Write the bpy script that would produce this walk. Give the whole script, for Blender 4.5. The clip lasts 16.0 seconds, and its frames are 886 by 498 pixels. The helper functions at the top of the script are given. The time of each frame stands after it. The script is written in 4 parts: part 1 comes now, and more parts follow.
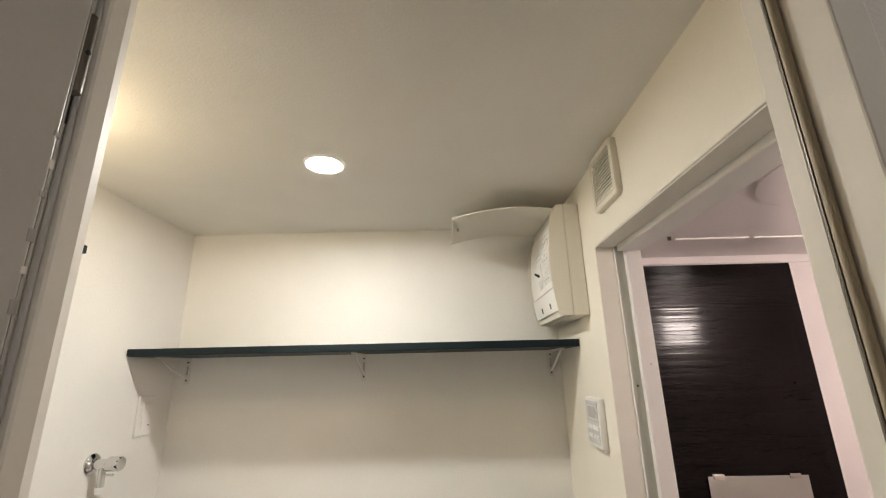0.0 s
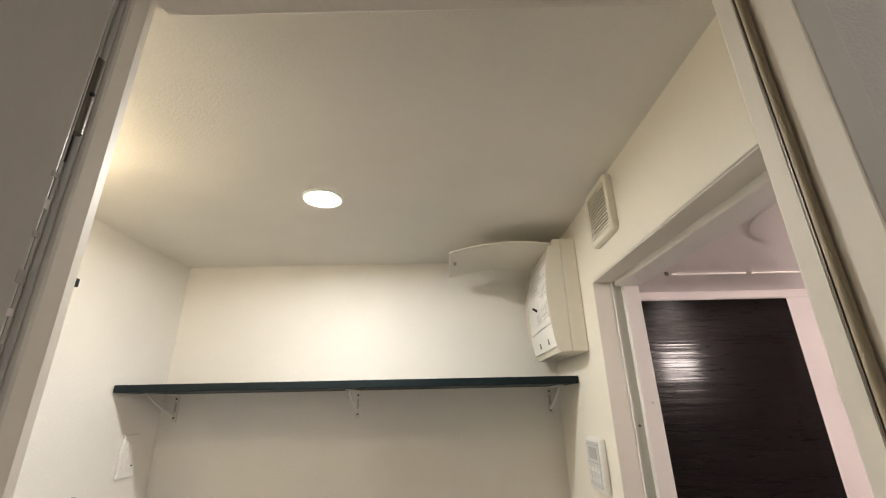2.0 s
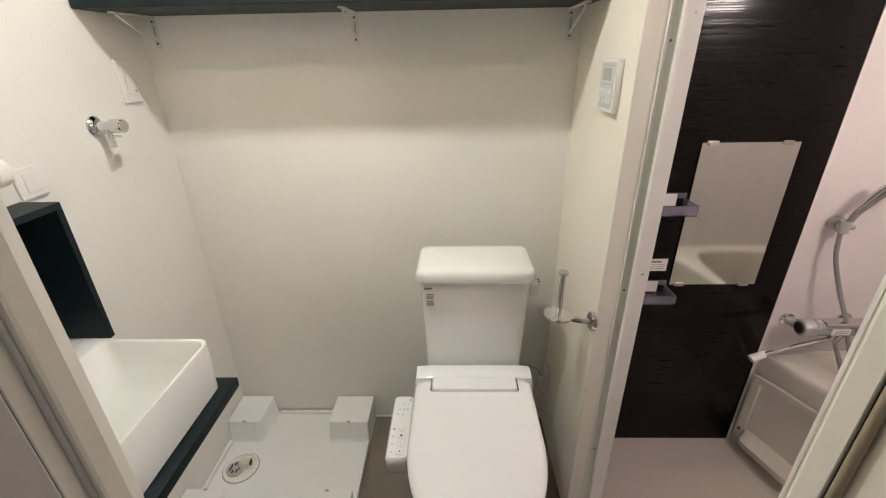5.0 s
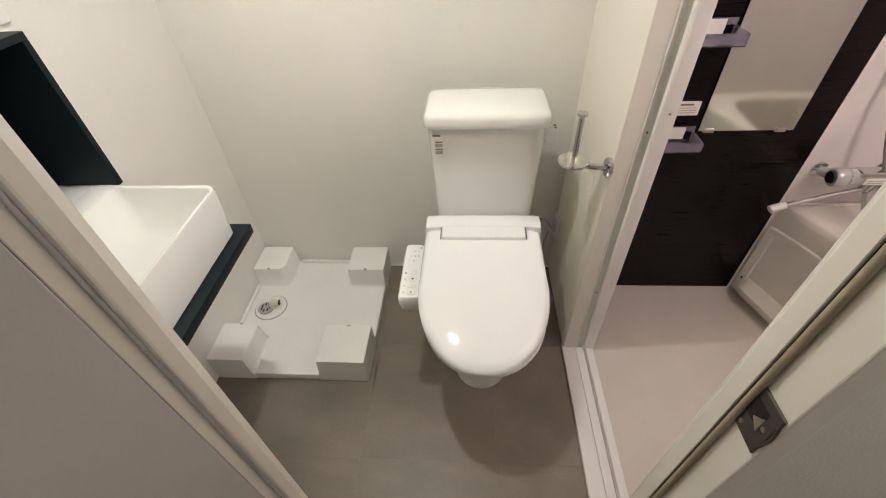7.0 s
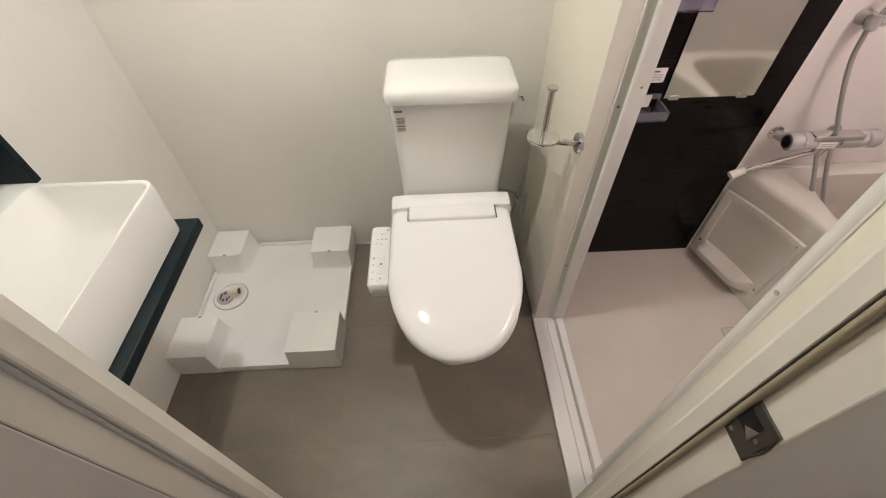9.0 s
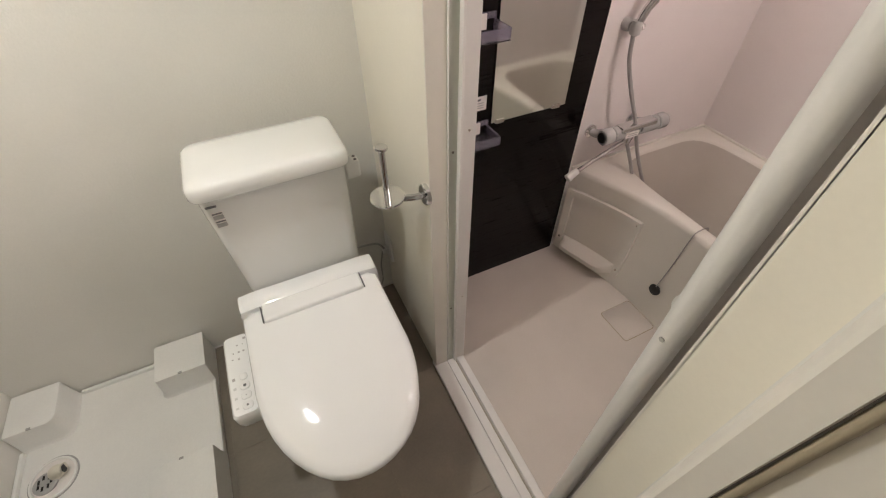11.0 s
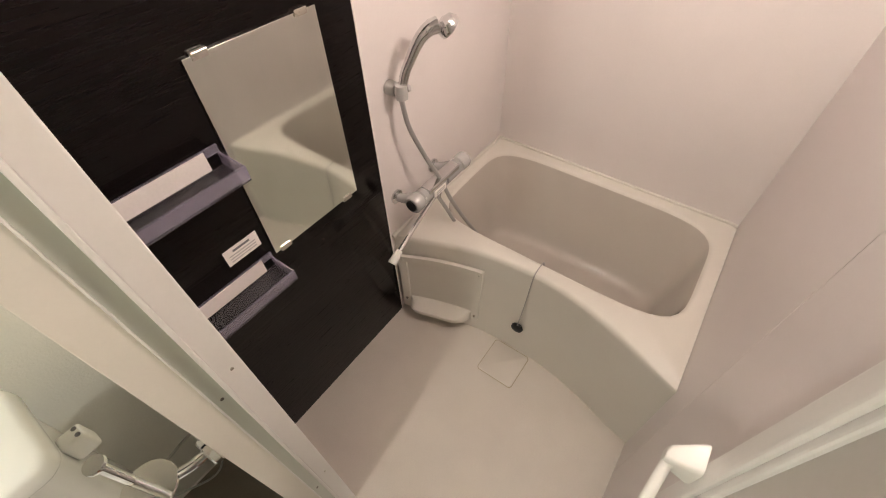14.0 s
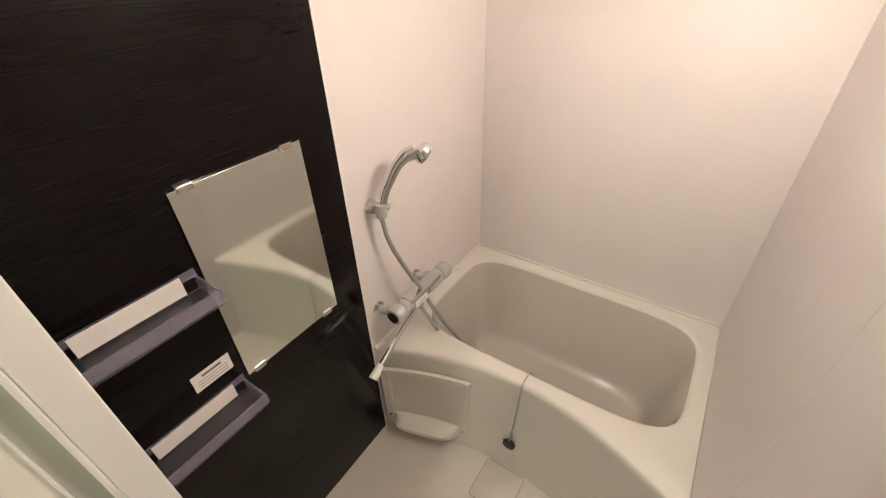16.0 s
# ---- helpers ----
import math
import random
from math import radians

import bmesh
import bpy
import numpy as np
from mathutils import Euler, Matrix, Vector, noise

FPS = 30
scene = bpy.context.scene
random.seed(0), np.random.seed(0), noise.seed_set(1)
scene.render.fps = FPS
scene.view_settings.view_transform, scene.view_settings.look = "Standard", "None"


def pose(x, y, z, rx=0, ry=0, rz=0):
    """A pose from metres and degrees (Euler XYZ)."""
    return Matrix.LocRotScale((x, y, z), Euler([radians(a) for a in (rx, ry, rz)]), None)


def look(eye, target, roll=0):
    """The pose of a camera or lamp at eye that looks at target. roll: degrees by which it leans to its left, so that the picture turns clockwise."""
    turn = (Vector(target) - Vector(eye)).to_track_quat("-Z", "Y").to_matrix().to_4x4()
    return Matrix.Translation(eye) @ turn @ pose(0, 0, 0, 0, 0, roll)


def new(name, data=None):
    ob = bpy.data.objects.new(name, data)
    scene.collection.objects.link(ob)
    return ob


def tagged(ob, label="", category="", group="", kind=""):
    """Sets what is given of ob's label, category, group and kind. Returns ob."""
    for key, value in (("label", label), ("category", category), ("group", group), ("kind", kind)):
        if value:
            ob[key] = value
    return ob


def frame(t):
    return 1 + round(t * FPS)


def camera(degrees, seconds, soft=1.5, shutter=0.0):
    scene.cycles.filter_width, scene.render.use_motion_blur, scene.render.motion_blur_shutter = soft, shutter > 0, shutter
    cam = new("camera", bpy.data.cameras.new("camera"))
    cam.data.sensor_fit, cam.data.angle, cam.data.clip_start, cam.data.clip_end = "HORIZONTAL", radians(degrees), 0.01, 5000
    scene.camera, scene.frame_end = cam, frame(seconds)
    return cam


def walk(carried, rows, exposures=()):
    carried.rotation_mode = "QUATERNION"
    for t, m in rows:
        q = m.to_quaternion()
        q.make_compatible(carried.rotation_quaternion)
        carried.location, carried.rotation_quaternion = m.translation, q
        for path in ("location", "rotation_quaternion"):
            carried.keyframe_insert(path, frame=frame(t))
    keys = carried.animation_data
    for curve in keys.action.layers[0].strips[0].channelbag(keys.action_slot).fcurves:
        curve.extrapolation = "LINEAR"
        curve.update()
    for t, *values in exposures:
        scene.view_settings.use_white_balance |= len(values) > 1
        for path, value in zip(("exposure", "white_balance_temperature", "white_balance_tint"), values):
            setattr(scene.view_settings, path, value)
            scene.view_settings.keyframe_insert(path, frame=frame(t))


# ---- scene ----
cam = camera(93.1, 16.0, soft=1.15)
PATH = [
    (0, (0.112, 0.158, 1.6), (0.094, 2.082, 2.148), -1.3),
    (0.5, (0.114, 0.165, 1.6), (0.094, 2.053, 2.258), -1.4),
    (1, (0.109, 0.16, 1.606), (0.1, 2.021, 2.337), -1.5),
    (1.5, (0.109, 0.159, 1.609), (0.109, 2.014, 2.356), -1.3),
    (2, (0.111, 0.159, 1.609), (0.112, 2.037, 2.298), -1.2),
    (2.5, (0.109, 0.17, 1.601), (0.112, 2.108, 2.096), -1.2),
    (3, (0.113, 0.196, 1.585), (0.103, 2.183, 1.81), -1.2),
    (3.5, (0.113, 0.212, 1.569), (0.089, 2.211, 1.499), -1.2),
    (4, (0.115, 0.226, 1.554), (0.075, 2.192, 1.19), -1.2),
    (4.5, (0.109, 0.238, 1.544), (0.066, 2.137, 0.919), -1.1),
    (5, (0.106, 0.24, 1.529), (0.057, 2.056, 0.693), -1.1),
    (7.5, (0.13, 0.256, 1.466), (-0.007, 1.618, 0.008), -3.8),
    (8, (0.106, 0.279, 1.483), (-0.002, 1.578, -0.034), -3.1),
    (10.5, (0.15, 0.436, 1.482), (0.584, 1.742, 0.031), -0.6),
    (11, (0.19, 0.496, 1.486), (0.783, 1.748, 0.044), -0.6),
    (11.5, (0.215, 0.579, 1.483), (0.963, 1.752, 0.047), -0.7),
    (12, (0.246, 0.72, 1.521), (1.122, 1.811, 0.093), -1.6),
    (12.5, (0.314, 0.798, 1.597), (1.276, 1.795, 0.154), -1.9),
    (13, (0.412, 0.82, 1.594), (1.416, 1.732, 0.124), -2.0),
    (13.5, (0.504, 0.798, 1.586), (1.536, 1.644, 0.096), -1.8),
    (14, (0.568, 0.792, 1.586), (1.613, 1.584, 0.076), -1.7),
    (14.5, (0.607, 0.785, 1.584), (1.681, 1.555, 0.082), -1.7),
    (15, (0.61, 0.783, 1.588), (1.745, 1.578, 0.145), -2.1),
    (15.5, (0.606, 0.786, 1.596), (1.841, 1.637, 0.272), -2.0),
    (16, (0.599, 0.783, 1.609), (1.94, 1.708, 0.45), -1.8),
]
# seconds, stops, kelvin, tint: the clip's camera brightens where it looks down and warms up in the bathroom
EXPOSURES = [
    (0.0, -0.13, 6530, 10), (1.5, -0.10, 6500, 10), (3.0, -0.18, 6440, 10), (4.0, -0.06, 6380, 9), (5.0, 0.06, 6360, 9), (8.0, 0.38, 6380, 9), (11.0, 0.06, 6400, 9),
    (12.0, 0.0, 6430, 10), (13.0, 0.08, 6640, 10), (14.5, 0.49, 6800, 3), (16.0, 0.42, 6850, 1),
]
walk(cam, [(t, look(eye, target, roll)) for t, eye, target, roll in PATH], EXPOSURES)

# ---- world and main light ----
world = bpy.data.worlds.new("world")
scene.world = world
world.use_nodes = True
world.node_tree.nodes["Background"].inputs[0].default_value = (0.02, 0.02, 0.02, 1)
world.node_tree.nodes["Background"].inputs[1].default_value = 0.1
DOWNLIGHT_POWER, SIDE_LIGHT_POWER, BATH_LAMP_POWER, HALL_FILL_POWER = 765.0, 150.0, 86.0, 72.0


# ---- materials ----
def material(name, color, rough=0.5, metal=0.0, var=0.06, scale=6.0, fine=0.03, fine_scale=180.0, bump=0.05, bump_scale=400.0,
             stretch=(1, 1, 1), coat=0.0, emit=None, power=0.0, alpha=None, rough_var=0.08, transmission=0.0, ior=1.45, per_object=0.0, subsurface=0.0):
    m = bpy.data.materials.new(name)
    m.use_nodes = True
    nt = m.node_tree
    N, L = nt.nodes, nt.links
    b = N["Principled BSDF"]
    tc = N.new("ShaderNodeTexCoord")
    mp = N.new("ShaderNodeMapping")
    mp.inputs["Scale"].default_value = stretch
    L.new(tc.outputs["Object"], mp.inputs["Vector"])

    def tex(sc, detail):
        n = N.new("ShaderNodeTexNoise")
        n.inputs["Scale"].default_value, n.inputs["Detail"].default_value = sc, detail
        L.new(mp.outputs["Vector"], n.inputs["Vector"])
        return n.outputs["Fac"]

    big, small = tex(scale, 4), tex(fine_scale, 3)

    def spread(src, amount):
        r = N.new("ShaderNodeMapRange")
        r.inputs["From Min"].default_value, r.inputs["From Max"].default_value = 0.25, 0.75
        r.inputs["To Min"].default_value, r.inputs["To Max"].default_value = 1 - amount, 1 + amount
        L.new(src, r.inputs["Value"])
        return r.outputs["Result"]

    def times(a, c):
        n = N.new("ShaderNodeMath")
        n.operation = "MULTIPLY"
        L.new(a, n.inputs[0])
        L.new(c, n.inputs[1])
        return n.outputs["Value"]

    fac = times(spread(big, var), spread(small, fine))
    if per_object:
        oi = N.new("ShaderNodeObjectInfo")
        r = N.new("ShaderNodeMapRange")
        r.inputs["To Min"].default_value, r.inputs["To Max"].default_value = 1 - per_object, 1 + per_object
        L.new(oi.outputs["Random"], r.inputs["Value"])
        fac = times(fac, r.outputs["Result"])
    v = N.new("ShaderNodeVectorMath")
    v.operation = "SCALE"
    v.inputs[0].default_value = color
    L.new(fac, v.inputs["Scale"])
    L.new(v.outputs["Vector"], b.inputs["Base Color"])
    rr = N.new("ShaderNodeMapRange")
    rr.inputs["To Min"].default_value, rr.inputs["To Max"].default_value = max(0.02, rough - rough_var), min(1, rough + rough_var)
    L.new(big, rr.inputs["Value"])
    L.new(rr.outputs["Result"], b.inputs["Roughness"])
    b.inputs["Metallic"].default_value = metal
    b.inputs["Coat Weight"].default_value = coat
    b.inputs["IOR"].default_value = ior
    b.inputs["Transmission Weight"].default_value = transmission
    b.inputs["Subsurface Weight"].default_value = subsurface
    if bump:
        n = tex(bump_scale, 3)
        bp = N.new("ShaderNodeBump")
        bp.inputs["Strength"].default_value, bp.inputs["Distance"].default_value = bump, 0.002
        L.new(n, bp.inputs["Height"])
        L.new(bp.outputs["Normal"], b.inputs["Normal"])
    if emit:
        b.inputs["Emission Color"].default_value = (*emit, 1)
        b.inputs["Emission Strength"].default_value = power
    return m


WALLPAPER = material("cream_wallpaper", (0.80, 0.78, 0.735), 0.75, var=0.02, fine=0.015, bump=0.35, bump_scale=230)
WALLSATIN = material("cream_satin_wall", (0.845, 0.805, 0.705), 0.34, var=0.02, fine=0.012, bump=0.10, bump_scale=60, rough_var=0.06)
CEIL = material("ceiling_wallpaper", (0.80, 0.775, 0.715), 0.8, var=0.025, fine=0.015, bump=0.35, bump_scale=200)
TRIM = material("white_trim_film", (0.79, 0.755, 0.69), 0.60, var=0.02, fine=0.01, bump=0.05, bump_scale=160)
# door leaf, an even mid grey, darker than the frame in TRIM
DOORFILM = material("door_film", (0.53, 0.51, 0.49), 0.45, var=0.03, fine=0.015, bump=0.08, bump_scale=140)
GASKET = material("brown_gasket", (0.40, 0.345, 0.25), 0.55, var=0.08)
VINYL = material("grey_vinyl_floor", (0.205, 0.176, 0.140), 0.42, var=0.16, scale=5, fine=0.05, fine_scale=90, stretch=(0.8, 1.5, 1), bump=0.10, bump_scale=160, per_object=0.02)
WOOD = material("hall_wood", (0.26, 0.11, 0.045), 0.38, var=0.25, scale=7, fine=0.15, fine_scale=60, stretch=(0.4, 5, 1), per_object=0.18)
BATHWALL = material("bath_panel_white", (0.745, 0.692, 0.680), 0.33, var=0.02, fine=0.01, bump=0.05, bump_scale=90)
BATHFLOOR = material("bath_floor_resin", (0.61, 0.557, 0.505), 0.44, var=0.04, fine=0.05, fine_scale=320, bump=0.35, bump_scale=260)
# tub interior, set darker than the rim and apron in TUB
TUBINSIDE = material("tub_inner_darker", (0.56, 0.515, 0.465), 0.12, var=0.02, fine=0.01, bump=0.0, coat=0.25, rough_var=0.0)
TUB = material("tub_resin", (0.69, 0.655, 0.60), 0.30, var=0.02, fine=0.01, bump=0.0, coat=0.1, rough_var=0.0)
CERAMIC = material("white_ceramic", (0.83, 0.83, 0.81), 0.08, var=0.01, fine=0.0, bump=0.0, coat=0.4, rough_var=0.03)
PLASTIC = material("white_plastic", (0.80, 0.79, 0.76), 0.32, var=0.015, fine=0.01, bump=0.0)
SEATPLASTIC = material("seat_plastic", (0.84, 0.845, 0.845), 0.075, var=0.01, fine=0.0, bump=0.0, rough_var=0.02)
PANPLASTIC = material("pan_plastic", (0.86, 0.85, 0.825), 0.38, var=0.03, fine=0.02, bump=0.05)
IVORY = material("ivory_plastic", (0.74, 0.70, 0.60), 0.42, var=0.02, fine=0.01, bump=0.05, bump_scale=300)
TEAL = material("dark_teal_board", (0.005, 0.0125, 0.0155), 0.48, ior=1.33, var=0.08, fine=0.05, bump=0.06, bump_scale=250)
CHROME = material("chrome", (0.66, 0.66, 0.66), 0.10, 1.0, var=0.02, fine=0.0, bump=0.0, rough_var=0.04)
BRACKETWHITE = material("painted_bracket_steel", (0.72, 0.70, 0.66), 0.35, 0.2, var=0.03, fine=0.01, bump=0.0)
STEEL = material("brushed_steel", (0.62, 0.59, 0.54), 0.28, 1.0, var=0.05, fine=0.03, bump=0.0)
DARKSTEEL = material("bronze_plate", (0.13, 0.115, 0.10), 0.42, 0.7, var=0.08)
LIGHTGREY = material("satin_grey_plastic", (0.50, 0.495, 0.49), 0.25, 0.25, var=0.03, bump=0.0)
GREYPLASTIC = material("grey_plastic", (0.42, 0.41, 0.40), 0.35, var=0.03, bump=0.0)
HOSE = material("grey_hose", (0.36, 0.345, 0.335), 0.35, 0.3, var=0.03, bump=0.0)
BLACK = material("black_rubber", (0.012, 0.012, 0.012), 0.4, var=0.1)
ALU = material("white_aluminium", (0.80, 0.78, 0.755), 0.35, 0.0, var=0.02, fine=0.01, bump=0.03)
CHANNEL = material("greenish_aluminium", (0.58, 0.60, 0.54), 0.32, 0.3, var=0.03, fine=0.01, bump=0.0)
GREYALU = material("door_panel_grey", (0.56, 0.53, 0.49), 0.40, 0.0, var=0.03, fine=0.01, bump=0.05, bump_scale=60)
CLEARACRYL = material("clear_acrylic", (0.80, 0.77, 0.85), 0.04, var=0.02, bump=0.0, transmission=0.95, ior=1.3, rough_var=0.01)
ACRYL = material("smoky_acrylic", (0.66, 0.62, 0.76), 0.05, var=0.03, bump=0.0, transmission=0.80, ior=1.40, rough_var=0.02)
STRIPWHITE = material("white_strip", (0.82, 0.78, 0.75), 0.5, var=0.02, bump=0.0)
MIRROR = material("mirror_glass", (0.80, 0.83, 0.78), 0.06, 1.0, var=0.03, scale=5, fine=0.0, bump=0.0, stretch=(3, 1, 0.7), rough_var=0.05)
PRINT = material("grey_print", (0.16, 0.16, 0.17), 0.6, var=0.05, bump=0.0)
LCD = material("remote_face", (0.60, 0.61, 0.60), 0.3, var=0.03, bump=0.0)
LAMPWHITE = material("lamp_diffuser", (0.9, 0.88, 0.84), 0.4, emit=(1.0, 0.975, 0.92), power=DOWNLIGHT_POWER, bump=0.0)
SIDEWHITE = material("side_lamp_diffuser", (0.9, 0.88, 0.84), 0.4, emit=(1.0, 0.80, 0.52), power=SIDE_LIGHT_POWER, bump=0.0)
BATHLAMP = material("bath_lamp_diffuser", (0.9, 0.88, 0.86), 0.4, emit=(1.0, 0.86, 0.80), power=BATH_LAMP_POWER, bump=0.0)
# glow of the added fill light in the hall
HALLFILL = material("hall_fill_diffuser", (0.9, 0.88, 0.84), 0.4, emit=(1.0, 0.93, 0.88), power=HALL_FILL_POWER, bump=0.0)


def black_panel_material():
    m = material("black_streaked_panel", (0.0062, 0.0044, 0.0042), 0.11, ior=1.27, var=0.15, scale=3, fine=0.12, fine_scale=40, stretch=(0.25, 1, 9), bump=0.0)
    nt = m.node_tree
    N, L = nt.nodes, nt.links
    tc = N.new("ShaderNodeTexCoord")
    mp = N.new("ShaderNodeMapping")
    mp.inputs["Scale"].default_value = (0.6, 1, 52)
    n = N.new("ShaderNodeTexNoise")
    n.inputs["Scale"].default_value, n.inputs["Detail"].default_value, n.inputs["Roughness"].default_value = 1.6, 2.5, 0.55
    bp = N.new("ShaderNodeBump")
    bp.inputs["Strength"].default_value, bp.inputs["Distance"].default_value = 0.17, 0.004
    L.new(tc.outputs["Object"], mp.inputs["Vector"])
    L.new(mp.outputs["Vector"], n.inputs["Vector"])
    L.new(n.outputs["Fac"], bp.inputs["Height"])
    # fine scored lines, dull inside
    mp2 = N.new("ShaderNodeMapping")
    mp2.inputs["Scale"].default_value = (1.5, 1, 48)
    n2 = N.new("ShaderNodeTexNoise")
    n2.inputs["Scale"].default_value, n2.inputs["Detail"].default_value = 1.7, 1.0
    L.new(tc.outputs["Object"], mp2.inputs["Vector"])
    L.new(mp2.outputs["Vector"], n2.inputs["Vector"])
    last = n2.outputs["Fac"]
    for op, value in (("SUBTRACT", 0.5), ("ABSOLUTE", 0.0), ("LESS_THAN", 0.005), ("MULTIPLY", -0.38), ("ADD", 0.5)):
        q = N.new("ShaderNodeMath")
        q.operation = op
        q.inputs[1].default_value = value
        L.new(last, q.inputs[0])
        last = q.outputs[0]
    L.new(last, N["Principled BSDF"].inputs["Specular IOR Level"])
    L.new(bp.outputs["Normal"], N["Principled BSDF"].inputs["Normal"])
    return m


BLACKPANEL = black_panel_material()


# ---- mesh helpers ----
def add_box(bm, x0, x1, y0, y1, z0, z1, bevel=0.0, seg=2):
    r = bmesh.ops.create_cube(bm, size=1.0)
    for v in r["verts"]:
        v.co = Vector(((x0 + x1) / 2 + v.co.x * (x1 - x0), (y0 + y1) / 2 + v.co.y * (y1 - y0), (z0 + z1) / 2 + v.co.z * (z1 - z0)))
    if bevel:
        edges = list({e for v in r["verts"] for e in v.link_edges})
        bmesh.ops.bevel(bm, geom=edges, offset=bevel, segments=seg, affect="EDGES", profile=0.5, clamp_overlap=True)
    return bm


def box(x0, x1, y0, y1, z0, z1, bevel=0.0, seg=2):
    return add_box(bmesh.new(), x0, x1, y0, y1, z0, z1, bevel, seg)


def add_rod(bm, a, b, r, r2=None, seg=20, cap=True):
    a, b = Vector(a), Vector(b)
    d = b - a
    m = Matrix.Translation((a + b) / 2) @ d.to_track_quat("Z", "Y").to_matrix().to_4x4()
    bmesh.ops.create_cone(bm, cap_ends=cap, segments=seg, radius1=r, radius2=r if r2 is None else r2, depth=d.length, matrix=m)
    return bm


def rod(a, b, r, r2=None, seg=20):
    return add_rod(bmesh.new(), a, b, r, r2, seg)


def smooth_path(points, n=8):
    """Catmull-Rom through the points."""
    p = [Vector(q) for q in points]
    p = [p[0] * 2 - p[1]] + p + [p[-1] * 2 - p[-2]]
    out = []
    for i in range(1, len(p) - 2):
        for k in range(n):
            t = k / n
            out.append(0.5 * ((2 * p[i]) + (p[i + 1] - p[i - 1]) * t + (2 * p[i - 1] - 5 * p[i] + 4 * p[i + 1] - p[i + 2]) * t * t
                              + (3 * p[i] - p[i - 1] - 3 * p[i + 1] + p[i + 2]) * t ** 3))
    return out + [p[-2]]


def sweep(points, r, seg=12, n=8):
    """A round tube along a path; r is a number or one radius per sample share."""
    pts = smooth_path(points, n)
    bm = bmesh.new()
    rings = []
    up = Vector((0.13, 0.37, 0.92))
    for i, p in enumerate(pts):
        d = (pts[min(i + 1, len(pts) - 1)] - pts[max(i - 1, 0)]).normalized()
        s = d.cross(up).normalized()
        u = s.cross(d)
        rad = r(i / (len(pts) - 1)) if callable(r) else r
        rings.append([bm.verts.new(p + rad * (math.cos(a) * s + math.sin(a) * u)) for a in (2 * math.pi * k / seg for k in range(seg))])
    for a, b in zip(rings, rings[1:]):
        for k in range(seg):
            bm.faces.new((a[k], a[(k + 1) % seg], b[(k + 1) % seg], b[k]))
    bm.faces.new(rings[0][::-1])
    bm.faces.new(rings[-1])
    bmesh.ops.recalc_face_normals(bm, faces=bm.faces)
    return bm


def loft(rings, close_first=True, close_last=True, into=None):
    """Joins rings of equal length, each a list of points, into one skin."""
    bm = into or bmesh.new()
    vs = [[bm.verts.new(p) for p in ring] for ring in rings]
    n = len(vs[0])
    for a, b in zip(vs, vs[1:]):
        for k in range(n):
            bm.faces.new((a[k], a[(k + 1) % n], b[(k + 1) % n], b[k]))
    if close_first:
        bm.faces.new(vs[0][::-1])
    if close_last:
        bm.faces.new(vs[-1])
    bmesh.ops.recalc_face_normals(bm, faces=bm.faces)
    return bm


def rounded_rect(cx, cy, hx, hy, r, z, n=6):
    pts = []
    for sx, sy, a0 in ((1, 1, 0), (-1, 1, 90), (-1, -1, 180), (1, -1, 270)):
        for k in range(n + 1):
            a = radians(a0 + 90 * k / n)
            pts.append((cx + sx * (hx - r) + r * math.cos(a), cy + sy * (hy - r) + r * math.sin(a), z))
    return pts


def lathe(profile, seg=32, axis="Z", at=(0, 0, 0)):
    """Turns a profile of (radius, height) about an axis."""
    turn = {"Z": Matrix.Identity(4), "Y": Matrix.Rotation(radians(90), 4, "X"), "X": Matrix.Rotation(radians(90), 4, "Y")}[axis]
    rings = []
    for r, h in profile:
        rings.append([Matrix.Translation(at) @ turn @ Vector((max(r, 1e-4) * math.cos(a), max(r, 1e-4) * math.sin(a), h)) for a in (2 * math.pi * k / seg for k in range(seg))])
    return loft(rings)


def part(name, bm, mat, parent=None, label="", smooth=None):
    me = bpy.data.meshes.new(name)
    bm.normal_update()
    bm.to_mesh(me)
    bm.free()
    me.materials.append(mat)
    if smooth is not None:
        me.shade_smooth()
        me.set_sharp_from_angle(angle=radians(smooth))
    ob = new(name, me)
    if parent:
        ob.parent = parent
        ob.matrix_parent_inverse = parent.matrix_basis.inverted()
    if label:
        ob["label"] = label
    return ob


def thing(name, at, label, category, group=""):
    ob = new(name)
    ob.empty_display_size = 0.05
    ob.matrix_basis = Matrix.Translation(at)
    return tagged(ob, label, category, group)


def struct(name, bm, mat, label, category, smooth=None):
    return tagged(part(name, bm, mat, smooth=smooth), label, category, kind="structure")


# ---- measures ----
XL, XR, YB, ZC = -0.863, 0.503, 1.693, 2.115      # washroom
YF0, YF1 = 0.443, 0.540                           # wall with the entry door
BX0, BX1, BY0, BY1, BZ, BF = 0.612, 2.046, 0.562, 1.570, 1.950, 0.012   # bathroom inside
DY0, DY1, DZ = 0.583, 1.230, 1.900                # bath door opening
EX0, EX1, EZ = -0.236, 0.427, 2.075               # entry opening

# ---- setting ----
struct("floor", box(XL - 0.1, XR + 0.02, YF0 + 0.005, YB + 0.1, -0.08, 0.0), VINYL, "grey-brown vinyl floor with fine streaks", "floor")
NICHE_Y, NICHE_Z0, NICHE_Z1 = 1.122, 0.866, 1.248
bm = box(XL - 0.1, XL, NICHE_Y, YB, 0, ZC)
add_box(bm, XL - 0.1, XL, YF1, NICHE_Y, 0, NICHE_Z0)
add_box(bm, XL - 0.1, XL, YF1, NICHE_Y, NICHE_Z1, ZC)
struct("wall_left", bm, WALLPAPER, "cream textured wallpaper wall above the basin", "wall")
